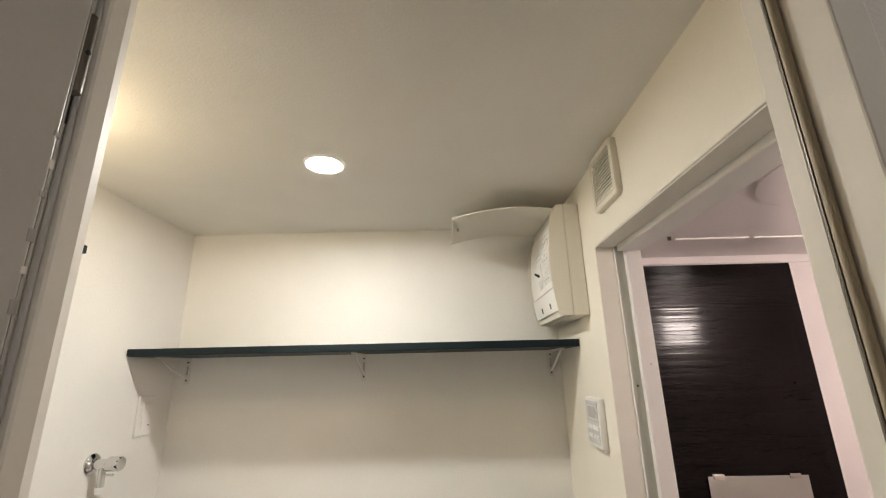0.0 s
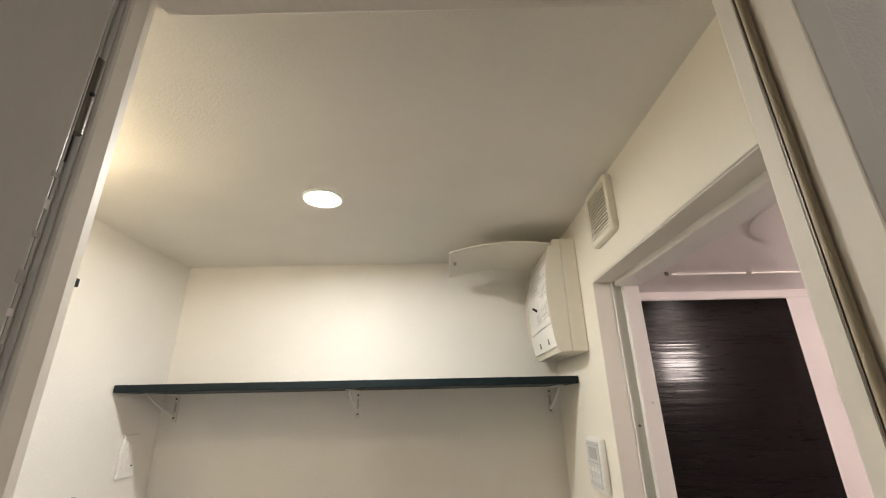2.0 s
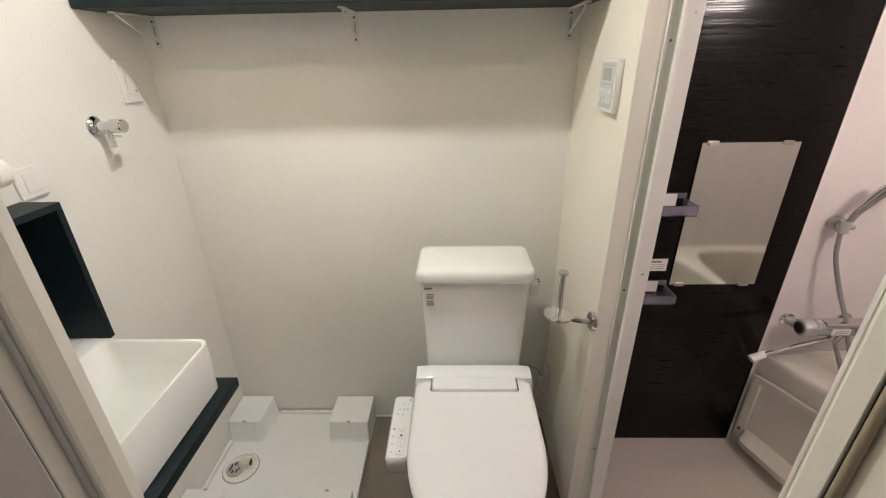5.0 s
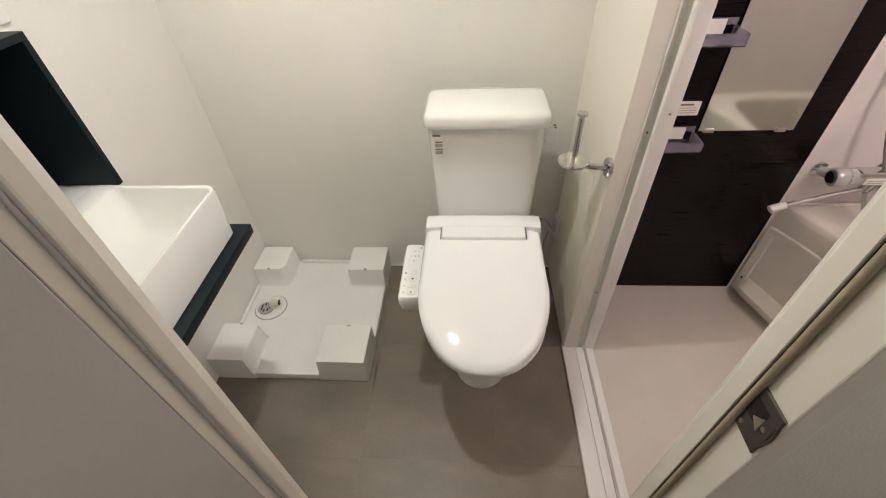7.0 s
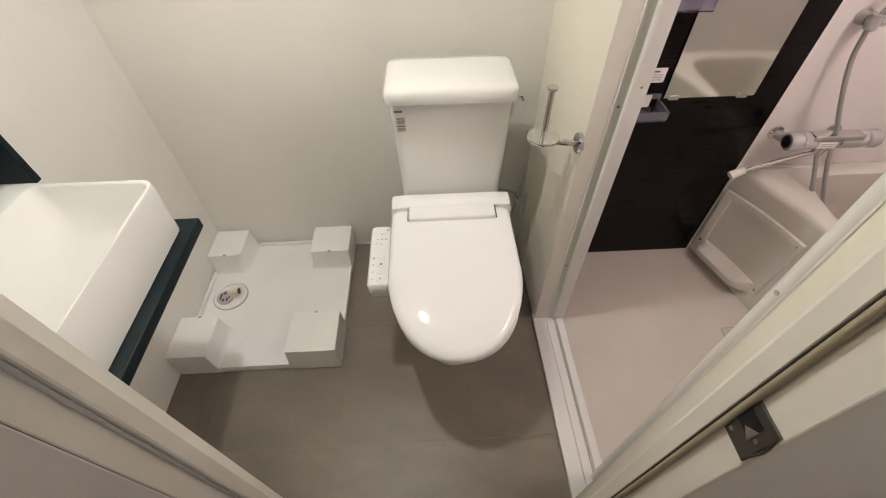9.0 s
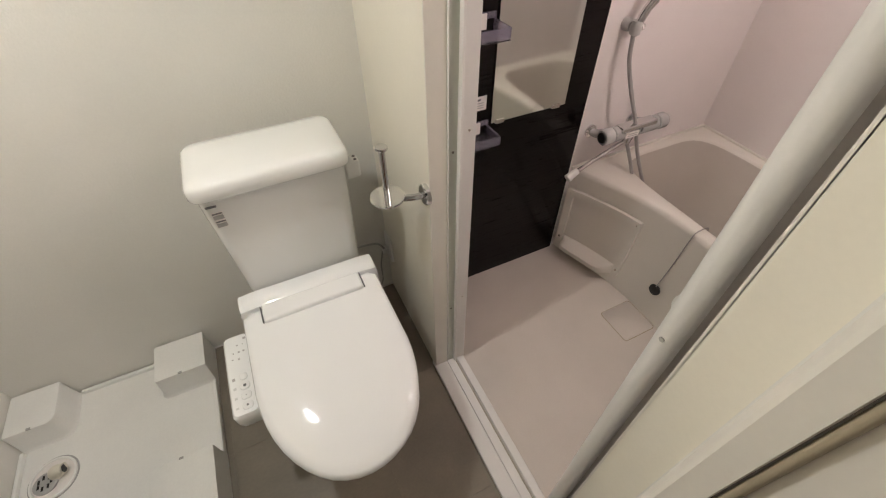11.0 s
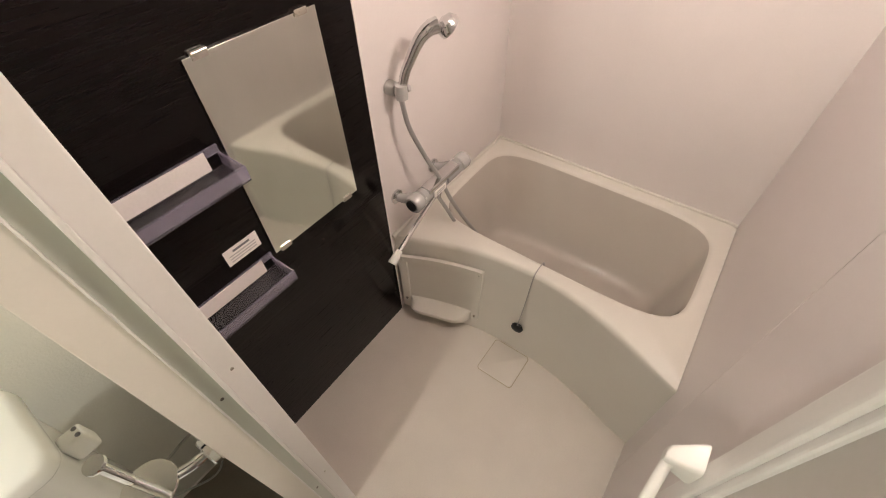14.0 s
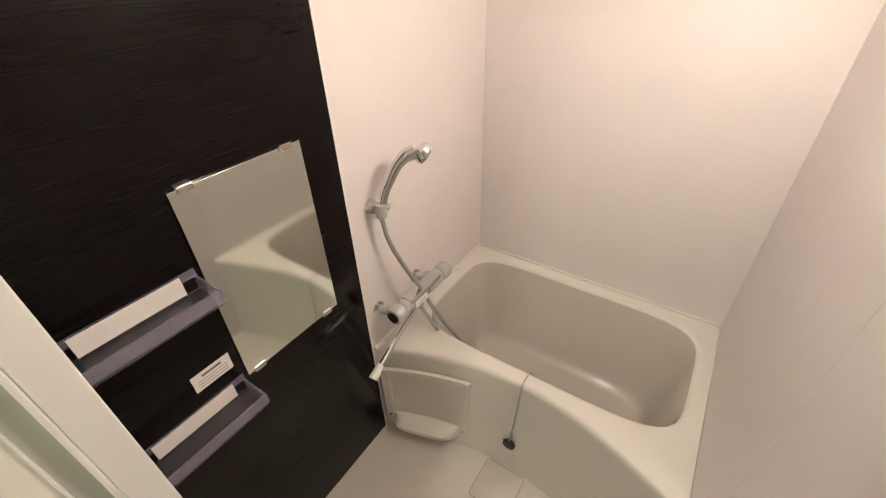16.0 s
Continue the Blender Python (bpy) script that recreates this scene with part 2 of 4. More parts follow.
struct("wall_back", box(XL - 0.1, XR, YB, YB + 0.1, 0, ZC), WALLPAPER, "cream textured wallpaper wall behind the toilet", "wall")
bm = box(XR, 0.578, DY1, YB + 0.1, 0, ZC)
add_box(bm, XR, 0.578, 0.5182, DY0, 0, ZC)
add_box(bm, XR, 0.578, DY0, DY1, DZ, ZC)
struct("wall_right", bm, WALLSATIN, "smooth satin cream wall with the bathroom doorway", "wall")
bm = box(XL - 0.1, EX0 - 0.03, YF0 + 0.012, YF1, 0, ZC)
add_box(bm, EX1 + 0.0255, 0.578, YF0 + 0.012, 0.518, 0, ZC)
add_box(bm, EX0 - 0.03, EX1 + 0.0255, YF0 + 0.012, YF1, EZ + 0.026, ZC)
struct("wall_front", bm, WALLPAPER, "cream wallpaper wall around the entry door", "wall")
struct("ceiling", box(XL - 0.1, 0.578, YF0, YB + 0.1, ZC, ZC + 0.08), CEIL, "plain cream papered ceiling", "ceiling")
struct("baseboard", box(XL + 0.001, XR - 0.001, YB - 0.004, YB, 0.0, 0.006), STRIPWHITE, "thin white sealing strip along the wall foot", "baseboard")

# bathroom shell
struct("bath_floor", box(BX0 - 0.03, BX1 + 0.05, BY0 - 0.05, BY1 + 0.05, -0.08, BF), BATHFLOOR, "pale beige resin wet-room floor", "floor")
struct("bath_wall_far", box(BX0 - 0.03, BX1 + 0.05, BY1, BY1 + 0.05, BF, 2.05), BATHWALL, "glossy white wet-room wall panel", "wall")
struct("bath_wall_side", box(BX1, BX1 + 0.05, BY0, BY1, BF, 2.05), BATHWALL, "glossy white wall panel behind the tub", "wall")
bm = box(1.18 + 0.002, BX1, BY0 - 0.05, BY0, BF, 2.05)
add_box(bm, BX0 - 0.02, 1.18, BY0 - 0.05, BY0, BF, 2.05)
struct("bath_wall_near", bm, BATHWALL, "glossy white wall panels with a fine joint", "wall")
bm = box(0.584, BX0, DY1, BY1, BF, 2.05)
add_box(bm, 0.584, BX0, BY0, DY0, BF, 2.05)
add_box(bm, 0.584, BX0, DY0, DY1, DZ, 2.05)
struct("bath_wall_door", bm, BATHWALL, "white wall panel around the bathroom doorway", "wall")
bm = box(0.584, BX1, BY0, BY1, BZ, BZ + 0.05)
struct("bath_ceiling", bm, BATHWALL, "white glossy wet-room ceiling panel", "ceiling")
bm = box(BX0, BX1, BY1 - 0.010, BY1, 1.924, BZ, 0.002)
add_box(bm, BX1 - 0.010, BX1, BY0, BY1 - 0.011, 1.924, BZ, 0.002)
add_box(bm, BX0, BX1 - 0.011, BY0, BY0 + 0.010, 1.924, BZ, 0.002)
struct("trim", bm, BATHWALL, "white cornice strip under the bathroom ceiling", "trim")
accent = struct("accent_panel", box(BX0, 1.274, BY1 - 0.006, BY1 - 0.0005, BF, 1.921), BLACKPANEL, "black glossy wall panel with fine horizontal streaks", "wall panel")
struct("panel_edge_trim", box(1.274, 1.280, BY1 - 0.008, BY1 - 0.0005, BF, 1.921, 0.001), STRIPWHITE, "thin white joint strip beside the black panel", "trim")

# hall outside the entry
struct("hall_wall_beside", box(EX1 + 0.0255, 2.6, YF0, YF0 + 0.010, 0, 2.35), WALLPAPER, "plain hall wall in shade", "wall")
bm = box(-2.0, EX0 - 0.03, YF0, YF0 + 0.010, 0, 2.35)
add_box(bm, EX0 - 0.03, EX1 + 0.0255, YF0, YF0 + 0.010, EZ + 0.026, 2.35)
struct("hall_wall_above_door", bm, WALLPAPER, "plain hall wall around the door", "wall")
struct("hall_wall_opposite", box(-2.0, 2.6, -0.85, -0.75, 0, 2.35), WALLPAPER, "plain hall wall opposite the washroom", "wall")
struct("hall_wall_end", box(2.6, 2.7, -0.85, YF0, 0, 2.35), WALLPAPER, "plain hall end wall", "wall")
struct("hall_wall_start", box(-2.1, -2.0, -0.85, YF0, 0, 2.35), WALLPAPER, "plain hall end wall", "wall")
struct("hall_ceiling", box(-2.1, 2.7, -0.85, YF0 + 0.012, 2.35, 2.45), CEIL, "plain hall ceiling", "ceiling")
hall_floor = struct("hall_floor", box(-2.1, 2.7, -0.85, YF0 + 0.004, -0.08, -0.006), WOOD, "reddish brown wooden hall floor", "floor")

# ---- entry door frame and leaf ----
frame_ob = tagged(new("door_frame"), "off-white door frame with a brown rubber gasket", "door frame", kind="structure")
part("left_jamb", box(EX0 - 0.03, EX0, YF0 - 0.006, 0.5385, 0, EZ + 0.026, 0.002), TRIM, frame_ob)
part("right_jamb", box(EX1, EX1 + 0.0300, YF0 - 0.007, 0.5130, 0, EZ + 0.026, 0.002), TRIM, frame_ob)
part("head_jamb", box(EX0, EX1, YF0 - 0.006, 0.545, EZ, EZ + 0.026, 0.002), TRIM, frame_ob)


def stop_strip(profile, z0, z1):
    """An upright strip with the given section in plan."""
    return loft([[(px, py, zz) for px, py in profile] for zz in (z0, z1)])


part("door_stop", stop_strip(((EX0 - 0.001, 0.4965), (EX0 + 0.0095, 0.4975), (EX0 + 0.0115, 0.4995), (EX0 + 0.0115, 0.5180), (EX0 + 0.0085, 0.5190), (EX0 + 0.0005, 0.5385), (EX0 - 0.001, 0.5390)), 0.0, EZ), TRIM, frame_ob)
part("door_stop", stop_strip(((EX1 + 0.001, 0.4835), (EX1 - 0.0065, 0.4835), (EX1 - 0.0085, 0.4855), (EX1 - 0.0085, 0.5060), (EX1 - 0.0060, 0.5100), (EX1 + 0.001, 0.5145)), 0.0, EZ), TRIM, frame_ob)
part("door_stop", box(EX0 + 0.012, EX1 - 0.012, 0.492, 0.546, EZ - 0.011, EZ, 0.003), TRIM, frame_ob)
part("gasket", rod((EX1 - 0.0042, 0.4792, 0.002), (EX1 - 0.0042, 0.4792, EZ - 0.004), 0.0042, seg=10), GASKET, frame_ob, "brown rubber door gasket", 40)
part("gasket_groove", box(EX1 - 0.0078, EX1 + 0.0005, 0.4830, 0.4845, 0.002, EZ - 0.004), DARKSTEEL, frame_ob)
part("gasket", rod((EX0 + 0.004, 0.4935, 0.002), (EX0 + 0.004, 0.4935, EZ - 0.004), 0.0028, seg=10), GREYPLASTIC, frame_ob, "", 40)
part("gasket", rod((EX0 + 0.012, 0.4880, EZ - 0.006), (EX1 - 0.012, 0.4880, EZ - 0.006), 0.0045, seg=10), GASKET, frame_ob, "brown rubber door gasket", 40)
SY, SZ = 0.4395, 0.995                            # strike plate, hall edge and foot
strike = part("strike_plate", box(EX1 - 0.003, EX1 + 0.001, SY, SY + 0.0440, SZ, SZ + 0.072, 0.001), DARKSTEEL, frame_ob, "dark bronze strike plate")
part("lip", sweep([(EX1 - 0.002, SY + 0.001, SZ + 0.012), (EX1 - 0.001, SY - 0.0022, SZ + 0.039), (EX1 - 0.002, SY + 0.001, SZ + 0.066)], 0.0016, 8, 6), DARKSTEEL, strike)
part("latch_hole", box(EX1 - 0.0038, EX1 - 0.001, SY + 0.013, SY + 0.036, SZ + 0.030, SZ + 0.058), BLACK, strike)
bent = bmesh.new()
vs = [bent.verts.new((EX1 - dx, SY + dy, SZ + dz)) for dx in (0.0042, 0.0025) for dy, dz in ((0.0125, 0.026), (0.0125, 0.050), (0.025, 0.036))]
for f in ((0, 1, 2), (5, 4, 3), (0, 3, 4, 1), (1, 4, 5, 2), (2, 5, 3, 0)):
    bent.faces.new([vs[k] for k in f])
bmesh.ops.recalc_face_normals(bent, faces=bent.faces[:])
part("bent_lip", bent, STEEL, strike, "worn bare metal lip")
for yy, zz in ((0.008, 0.039), (0.039, 0.058), (0.030, 0.012)):
    part("screw", rod((EX1 - 0.0045, SY + yy, SZ + zz), (EX1, SY + yy, SZ + zz), 0.0028, seg=10), STEEL, strike)

door = tagged(new("door_1"), "grey hinged washroom door standing open into the hall", "door", kind="structure")
LEAF_X, LEAF_Y = -0.185, 0.441
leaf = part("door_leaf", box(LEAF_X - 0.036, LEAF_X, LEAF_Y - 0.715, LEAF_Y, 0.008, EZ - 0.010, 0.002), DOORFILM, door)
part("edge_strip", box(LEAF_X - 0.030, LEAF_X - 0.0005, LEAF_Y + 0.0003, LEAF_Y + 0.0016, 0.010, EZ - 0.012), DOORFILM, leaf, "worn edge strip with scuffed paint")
chips = random.Random(4)
for k in range(11):
    zz = 1.50 + 0.028 * k + chips.uniform(-0.008, 0.008)
    h = chips.uniform(0.002, 0.006)
    part("paint_chip", box(LEAF_X - 0.004, LEAF_X + 0.0003, LEAF_Y - chips.uniform(0.002, 0.005), LEAF_Y + 0.0018, zz - h, zz + h, 0.0004, 1), GREYPLASTIC if k % 3 else STRIPWHITE, leaf)
for zz in (1.862, 0.372):
    h = part("hinge", rod((LEAF_X - 0.006, LEAF_Y + 0.0075, zz - 0.038), (LEAF_X - 0.006, LEAF_Y + 0.0075, zz + 0.038), 0.0055, seg=12), DARKSTEEL, door, "bronze door hinge", 40)
    part("hinge_leaf", box(EX0 - 0.001, EX0 + 0.0012, 0.466, 0.492, zz - 0.038, zz + 0.038), DARKSTEEL, h)
    part("pin", rod((LEAF_X - 0.002, LEAF_Y + 0.0070, zz), (LEAF_X + 0.0004, LEAF_Y + 0.0065, zz), 0.0022, seg=8), BLACK, h)

# ---- bath door frame ----
bframe = tagged(new("bath_door_frame"), "white aluminium bathroom door frame with a rail sill", "door frame", kind="structure")
part("far_lining", box(XR + 0.0, 0.549, DY1 - 0.003, DY1 + 0.002, 0.012, DZ, 0.001), TRIM, bframe)
part("lining_edge", box(0.5492, 0.5520, DY1 - 0.007, DY1 + 0.002, 0.012, DZ, 0.001), ALU, bframe)
part("far_jamb", box(0.5522, 0.574, DY1 - 0.004, DY1 + 0.002, 0.012, DZ), CHANNEL, bframe)
part("far_bead", box(0.5742, 0.5805, DY1 - 0.018, DY1 + 0.001, 0.012, DZ - 0.012, 0.002), ALU, bframe)
part("far_rail", box(0.5807, BX0 + 0.006, DY1 - 0.010, DY1 + 0.002, 0.012, DZ - 0.012, 0.002), ALU, bframe)
part("head_lining", box(XR, 0.552, DY0, DY1 - 0.004, DZ - 0.003, DZ + 0.002), TRIM, bframe)
part("head_rail", box(0.5525, BX0 + 0.004, DY0, DY1 - 0.019, DZ - 0.018, DZ + 0.002, 0.003), ALU, bframe)
part("near_lining", box(XR, 0.557, DY0 - 0.001, DY0 + 0.003, 0.012, DZ - 0.004), TRIM, bframe)
part("screw_cap", rod((0.5558, 0.5925, 1.006), (0.5530, 0.5925, 1.006), 0.0036, seg=10), GREYPLASTIC, bframe)
part("near_rail", box(0.5555, 0.5790, DY0 - 0.002, DY0 + 0.0180, 0.012, DZ - 0.019, 0.003), ALU, bframe)
part("near_filler", box(0.5792, BX0 + 0.004, DY0 - 0.001, DY0 + 0.0045, 0.012, DZ - 0.019, 0.001), ALU, bframe)
part("sill", box(XR - 0.006, 0.548, DY0 - 0.02, DY1 + 0.02, 0.0, 0.014, 0.002), ALU, bframe, "white sill board")
part("sill_step", box(0.5485, 0.578, DY0, DY1, 0.0, 0.017, 0.002), ALU, bframe)
part("sill_rail", box(0.586, BX0 + 0.002, DY0, DY1, 0.0, 0.022, 0.003), ALU, bframe)
part("sill_groove", box(0.5785, 0.5855, DY0, DY1, 0.0, 0.008), GASKET, bframe)
for zz in (0.35, 0.95, 1.55):
    part("screw", rod((0.563, DY1 - 0.0055, zz), (0.563, DY1 - 0.0035, zz), 0.003, seg=8), DARKSTEEL, bframe)
    part("screw", rod((0.600, DY1 - 0.0115, zz + 0.05), (0.600, DY1 - 0.009, zz + 0.05), 0.003, seg=8), STEEL, bframe)

# ---- folding bathroom door, stacked against the near side ----
fold = tagged(new("bath_door"), "white folding bathroom door, folded open against the wall", "door", kind="structure")
for y0, nm in ((0.574, "rear_leaf"), (0.606, "front_leaf")):
    lf = part(nm, box(0.622, 0.812, y0 + 0.008, y0 + 0.016, 0.05, DZ - 0.05), GREYALU, fold, "matt grey-white door panel")
    part("stile", box(0.812, 0.846, y0, y0 + 0.026, 0.03, DZ - 0.03, 0.006, 3), ALU, lf)
    part("bead", box(0.800, 0.8118, y0 + 0.003, y0 + 0.022, 0.04, DZ - 0.04, 0.003), ALU, lf)
    part("rail", box(0.622, 0.799, y0 + 0.002, y0 + 0.024, DZ - 0.075, DZ - 0.03, 0.003), ALU, lf)
    part("rail", box(0.622, 0.799, y0 + 0.002, y0 + 0.024, 0.03, 0.075, 0.003), ALU, lf)
part("edge_profile", box(0.6190, 0.6214, 0.5745, 0.6330, 0.045, DZ - 0.045, 0.0006), GREYALU, fold)
part("pivot_stile", loft([rounded_rect(0.588, 0.637, 0.022, 0.0155, 0.0150, zz) for zz in (0.03, 0.6, 1.2, DZ - 0.03)]), ALU, fold, "rounded white pivot stile", 60)
part("screw", rod((0.5680, 0.636, 1.015), (0.5645, 0.636, 1.015), 0.0038, seg=10), GREYPLASTIC, fold)
grip = part("handle_bar", sweep([(0.660, 0.655, 0.986), (0.662, 0.674, 0.988), (0.672, 0.679, 0.992), (0.742, 0.673, 1.012), (0.815, 0.666, 1.036), (0.828, 0.663, 1.041), (0.836, 0.652, 1.044)], 0.0072, 14, 6), PLASTIC, fold, "white plastic grab handle", 60)


def handle_bracket(bx, bz, tx, ty, tz):
    """A wedge that narrows from its foot on the door to the bar."""
    rings = []
    for f, hx, hz in ((0.0, 0.020, 0.023), (0.12, 0.020, 0.023), (0.6, 0.0145, 0.016), (0.92, 0.011, 0.012), (1.0, 0.008, 0.009)):
        ring = rounded_rect(bx + (tx - bx) * f, bz + (tz - bz) * f, hx, hz, 0.006, 0.0, 3)
        rings.append([(px, 0.6325 + (ty - 0.6325) * f, pz) for px, pz, _ in ring])
    return loft(rings)


part("handle_bracket", handle_bracket(0.846, 1.040, 0.833, 0.671, 1.043), PLASTIC, grip, "", 40)
part("handle_bracket", handle_bracket(0.652, 0.983, 0.660, 0.686, 0.987), PLASTIC, grip, "", 40)

# ---- toilet ----
def build_toilet():
    cx = 0.170
    t = thing("toilet", (cx, 1.25, 0), "white ceramic close-coupled toilet with electronic bidet seat, lid closed", "toilet")

    def outline(yf, yb, hw, z, n=40, rear=0.10):
        """An egg-shaped ring: round at the front, straighter at the back."""
        pts = []
        yc = yf + hw * 1.15
        for k in range(n):
            a = 2 * math.pi * k / n
            c, s = math.cos(a), math.sin(a)
            if s < 0:
                y = yc + s * (yc - yf)
                x = cx + hw * math.copysign(abs(c) ** 0.98, c)
            else:
                y = yc + (yb - yc) * abs(s) ** 0.55
                x = cx + (hw - rear * 0.12 * s) * math.copysign(abs(c) ** 0.45, c)
            pts.append((x, y, z))
        return pts

    bowl = loft([outline(1.045, 1.60, 0.105, 0.0), outline(1.045, 1.60, 0.105, 0.03), outline(1.065, 1.60, 0.098, 0.10),
                 outline(1.03, 1.58, 0.11, 0.20), outline(0.95, 1.56, 0.15, 0.29), outline(0.875, 1.53, 0.178, 0.38), outline(0.855, 1.52, 0.182, 0.424)])
    part("bowl", bowl, CERAMIC, t, "white ceramic bowl", 60)
    part("seat", loft([outline(0.848, 1.30, 0.180, 0.427), outline(0.84, 1.30, 0.187, 0.433), outline(0.84, 1.30, 0.187, 0.446), outline(0.848, 1.30, 0.182, 0.451)]), SEATPLASTIC, t, "", 50)
    def shield(yf, yb, hw, z, n=44):
        """A lid outline: straight back, gently widening sides, round front."""
        pts = []
        ym = yf + 0.26
        for k in range(n):
            a = 2 * math.pi * k / n
            cc, ss = math.cos(a), math.sin(a)
            if ss < 0:
                x, y = hw * math.copysign(abs(cc) ** 0.97, cc), ym + ss * (ym - yf)
            else:
                y = ym + (yb - ym) * min(1.0, abs(ss) * 1.25)
                f = min(1.0, abs(ss) * 1.25)
                side = hw - 0.010 * f
                x = math.copysign(side if abs(ss) < 0.8 else side * abs(cc) / 0.6, cc)
            pts.append((cx - 0.003 + x, y, z + 0.17 * max(0.0, y - 0.85)))
        return pts

    lid = loft([shield(0.842, 1.312, 0.186, 0.454), shield(0.829, 1.316, 0.1955, 0.458), shield(0.828, 1.316, 0.1965, 0.472),
                shield(0.836, 1.312, 0.192, 0.481), shield(0.856, 1.300, 0.180, 0.486), shield(0.94, 1.24, 0.12, 0.489)])
    part("seat_lid", lid, SEATPLASTIC, t, "smooth white closed lid", 60)
    # housing behind the lid
    rings = []
    for y, z, r in ((1.318, 0.545, 0.02), (1.321, 0.564, 0.02), (1.332, 0.570, 0.02), (1.355, 0.570, 0.03), (1.380, 0.565, 0.03), (1.392, 0.550, 0.02)):
        rings.append([(cx - 0.192, y, 0.43), (cx - 0.194, y, z - r), (cx - 0.19, y, z - 0.004), (cx - 0.15, y, z), (cx + 0.15, y, z), (cx + 0.19, y, z - 0.004), (cx + 0.194, y, z - r), (cx + 0.192, y, 0.43)])
    hs = part("bidet_housing", loft(rings), SEATPLASTIC, t, "white bidet seat housing", 35)
    part("hinge_cover", box(cx - 0.136, cx + 0.136, 1.262, 1.320, 0.530, 0.571, 0.006, 3), SEATPLASTIC, hs)
    for sx in (-1, 1):
        part("hinge_slit", box(cx + sx * 0.1385 - 0.0012, cx + sx * 0.1385 + 0.0012, 1.264, 1.316, 0.535, 0.568), PRINT, hs)
    # control arm with buttons
    arm = part("control_panel", loft([rounded_rect(-0.062, 1.199, 0.030, 0.119, 0.012, 0.425), rounded_rect(-0.062, 1.199, 0.034, 0.124, 0.014, 0.45),
                                      rounded_rect(-0.062, 1.199, 0.034, 0.124, 0.014, 0.477), rounded_rect(-0.062, 1.199, 0.029, 0.119, 0.012, 0.484)]), SEATPLASTIC, t, "white bidet control panel with grey keys", 40)
    for k, yy in enumerate((1.100, 1.128, 1.156, 1.184)):
        hx = 0.0125 if k < 3 else 0.0095
        part("button_ring", loft([rounded_rect(-0.056, yy, hx, 0.0105, 0.008, 0.4835), rounded_rect(-0.056, yy, hx, 0.0105, 0.008, 0.4843)]), LCD, arm)
        part("button", loft([rounded_rect(-0.056, yy, hx - 0.0008, 0.0097, 0.0075, 0.4838), rounded_rect(-0.056, yy, hx - 0.0008, 0.0097, 0.0075, 0.4856), rounded_rect(-0.056, yy, hx - 0.002, 0.0085, 0.0065, 0.4862)]), SEATPLASTIC, arm, "", 40)
        s = (0.0028, 0.0016, 0.0040, 0.0)[k]
        if s:
            part("button_mark", lathe([(s, 0.4858), (s, 0.4867)], 10, at=(-0.056, yy, 0)), GREYPLASTIC if k == 1 else PRINT, arm)
        part("printed_mark", box(-0.084, -0.077, yy - 0.0025 - 0.001 * k, yy + 0.0025, 0.4835, 0.4845), LCD if k < 3 else GREYPLASTIC, arm)
    for xx, yy, s in ((-0.060, 1.240, 0.0025), (-0.076, 1.243, 0.0020), (-0.072, 1.262, 0.0020), (-0.058, 1.262, 0.0025), (-0.046, 1.262, 0.0025), (-0.060, 1.285, 0.0022), (-0.046, 1.285, 0.0014), (-0.040, 1.303, 0.0035)):
        part("indicator", box(xx - s, xx + s, yy - s, yy + s, 0.4835, 0.4845), GREYPLASTIC, arm)
    # tank
    tx, ty = cx + 0.005, 1.4785
    tank = part("tank", loft([rounded_rect(tx, ty, 0.163, 0.072, 0.03, 0.42), rounded_rect(tx, ty, 0.165, 0.073, 0.03, 0.57),
                              rounded_rect(tx, ty, 0.178, 0.077, 0.034, 0.85), rounded_rect(tx, ty, 0.180, 0.078, 0.034, 0.882)]), CERAMIC, t, "white ceramic cistern", 40)
    part("tank_lid", loft([rounded_rect(tx, ty, 0.178, 0.096, 0.028, 0.8850), rounded_rect(tx, ty, 0.186, 0.1035, 0.032, 0.8870), rounded_rect(tx, ty, 0.1875, 0.1055, 0.034, 0.8905),
                           rounded_rect(tx, ty, 0.1875, 0.1060, 0.034, 0.905), rounded_rect(tx, ty, 0.1855, 0.1050, 0.033, 0.916), rounded_rect(tx, ty, 0.1815, 0.1015, 0.030, 0.9235),
                           rounded_rect(tx, ty, 0.174, 0.094, 0.027, 0.9285), rounded_rect(tx, ty, 0.150, 0.072, 0.02, 0.9315), rounded_rect(tx, ty, 0.09, 0.030, 0.015, 0.9325)]), CERAMIC, t, "white ceramic cistern lid", 50)
    part("lid_seam", loft([rounded_rect(tx, ty, 0.1765, 0.0800, 0.033, 0.8815), rounded_rect(tx, ty, 0.1765, 0.0800, 0.033, 0.8856)]), GREYPLASTIC, t)
    st = part("sticker", box(0.018, 0.042, 1.4015, 1.4030, 0.790, 0.838), STRIPWHITE, tank, "small printed sticker")
    for k_ in range(2):
        for zz, h in ((0.836, 0.004), (0.829, 0.012)):
            z1 = zz - k_ * 0.024
            part("printed_line", box(0.0185, 0.0415, 1.4000, 1.4014, z1 - h, z1 - 0.001), PRINT if h < 0.01 else GREYPLASTIC, st)
    part("printed_line", box(0.012, 0.036, 1.4006, 1.4022, 0.852, 0.858), PRINT, st)
    fl = part("flush_lever", box(0.352, 0.392, 1.428, 1.462, 0.806, 0.858, 0.007, 3), PLASTIC, t, "white flush lever block", 40)
    for yy in (1.437, 1.452):
        part("screw_cap", lathe([(0.0042, 0.8575), (0.0042, 0.8590)], 14, at=(0.383, yy, 0)), PRINT, fl)
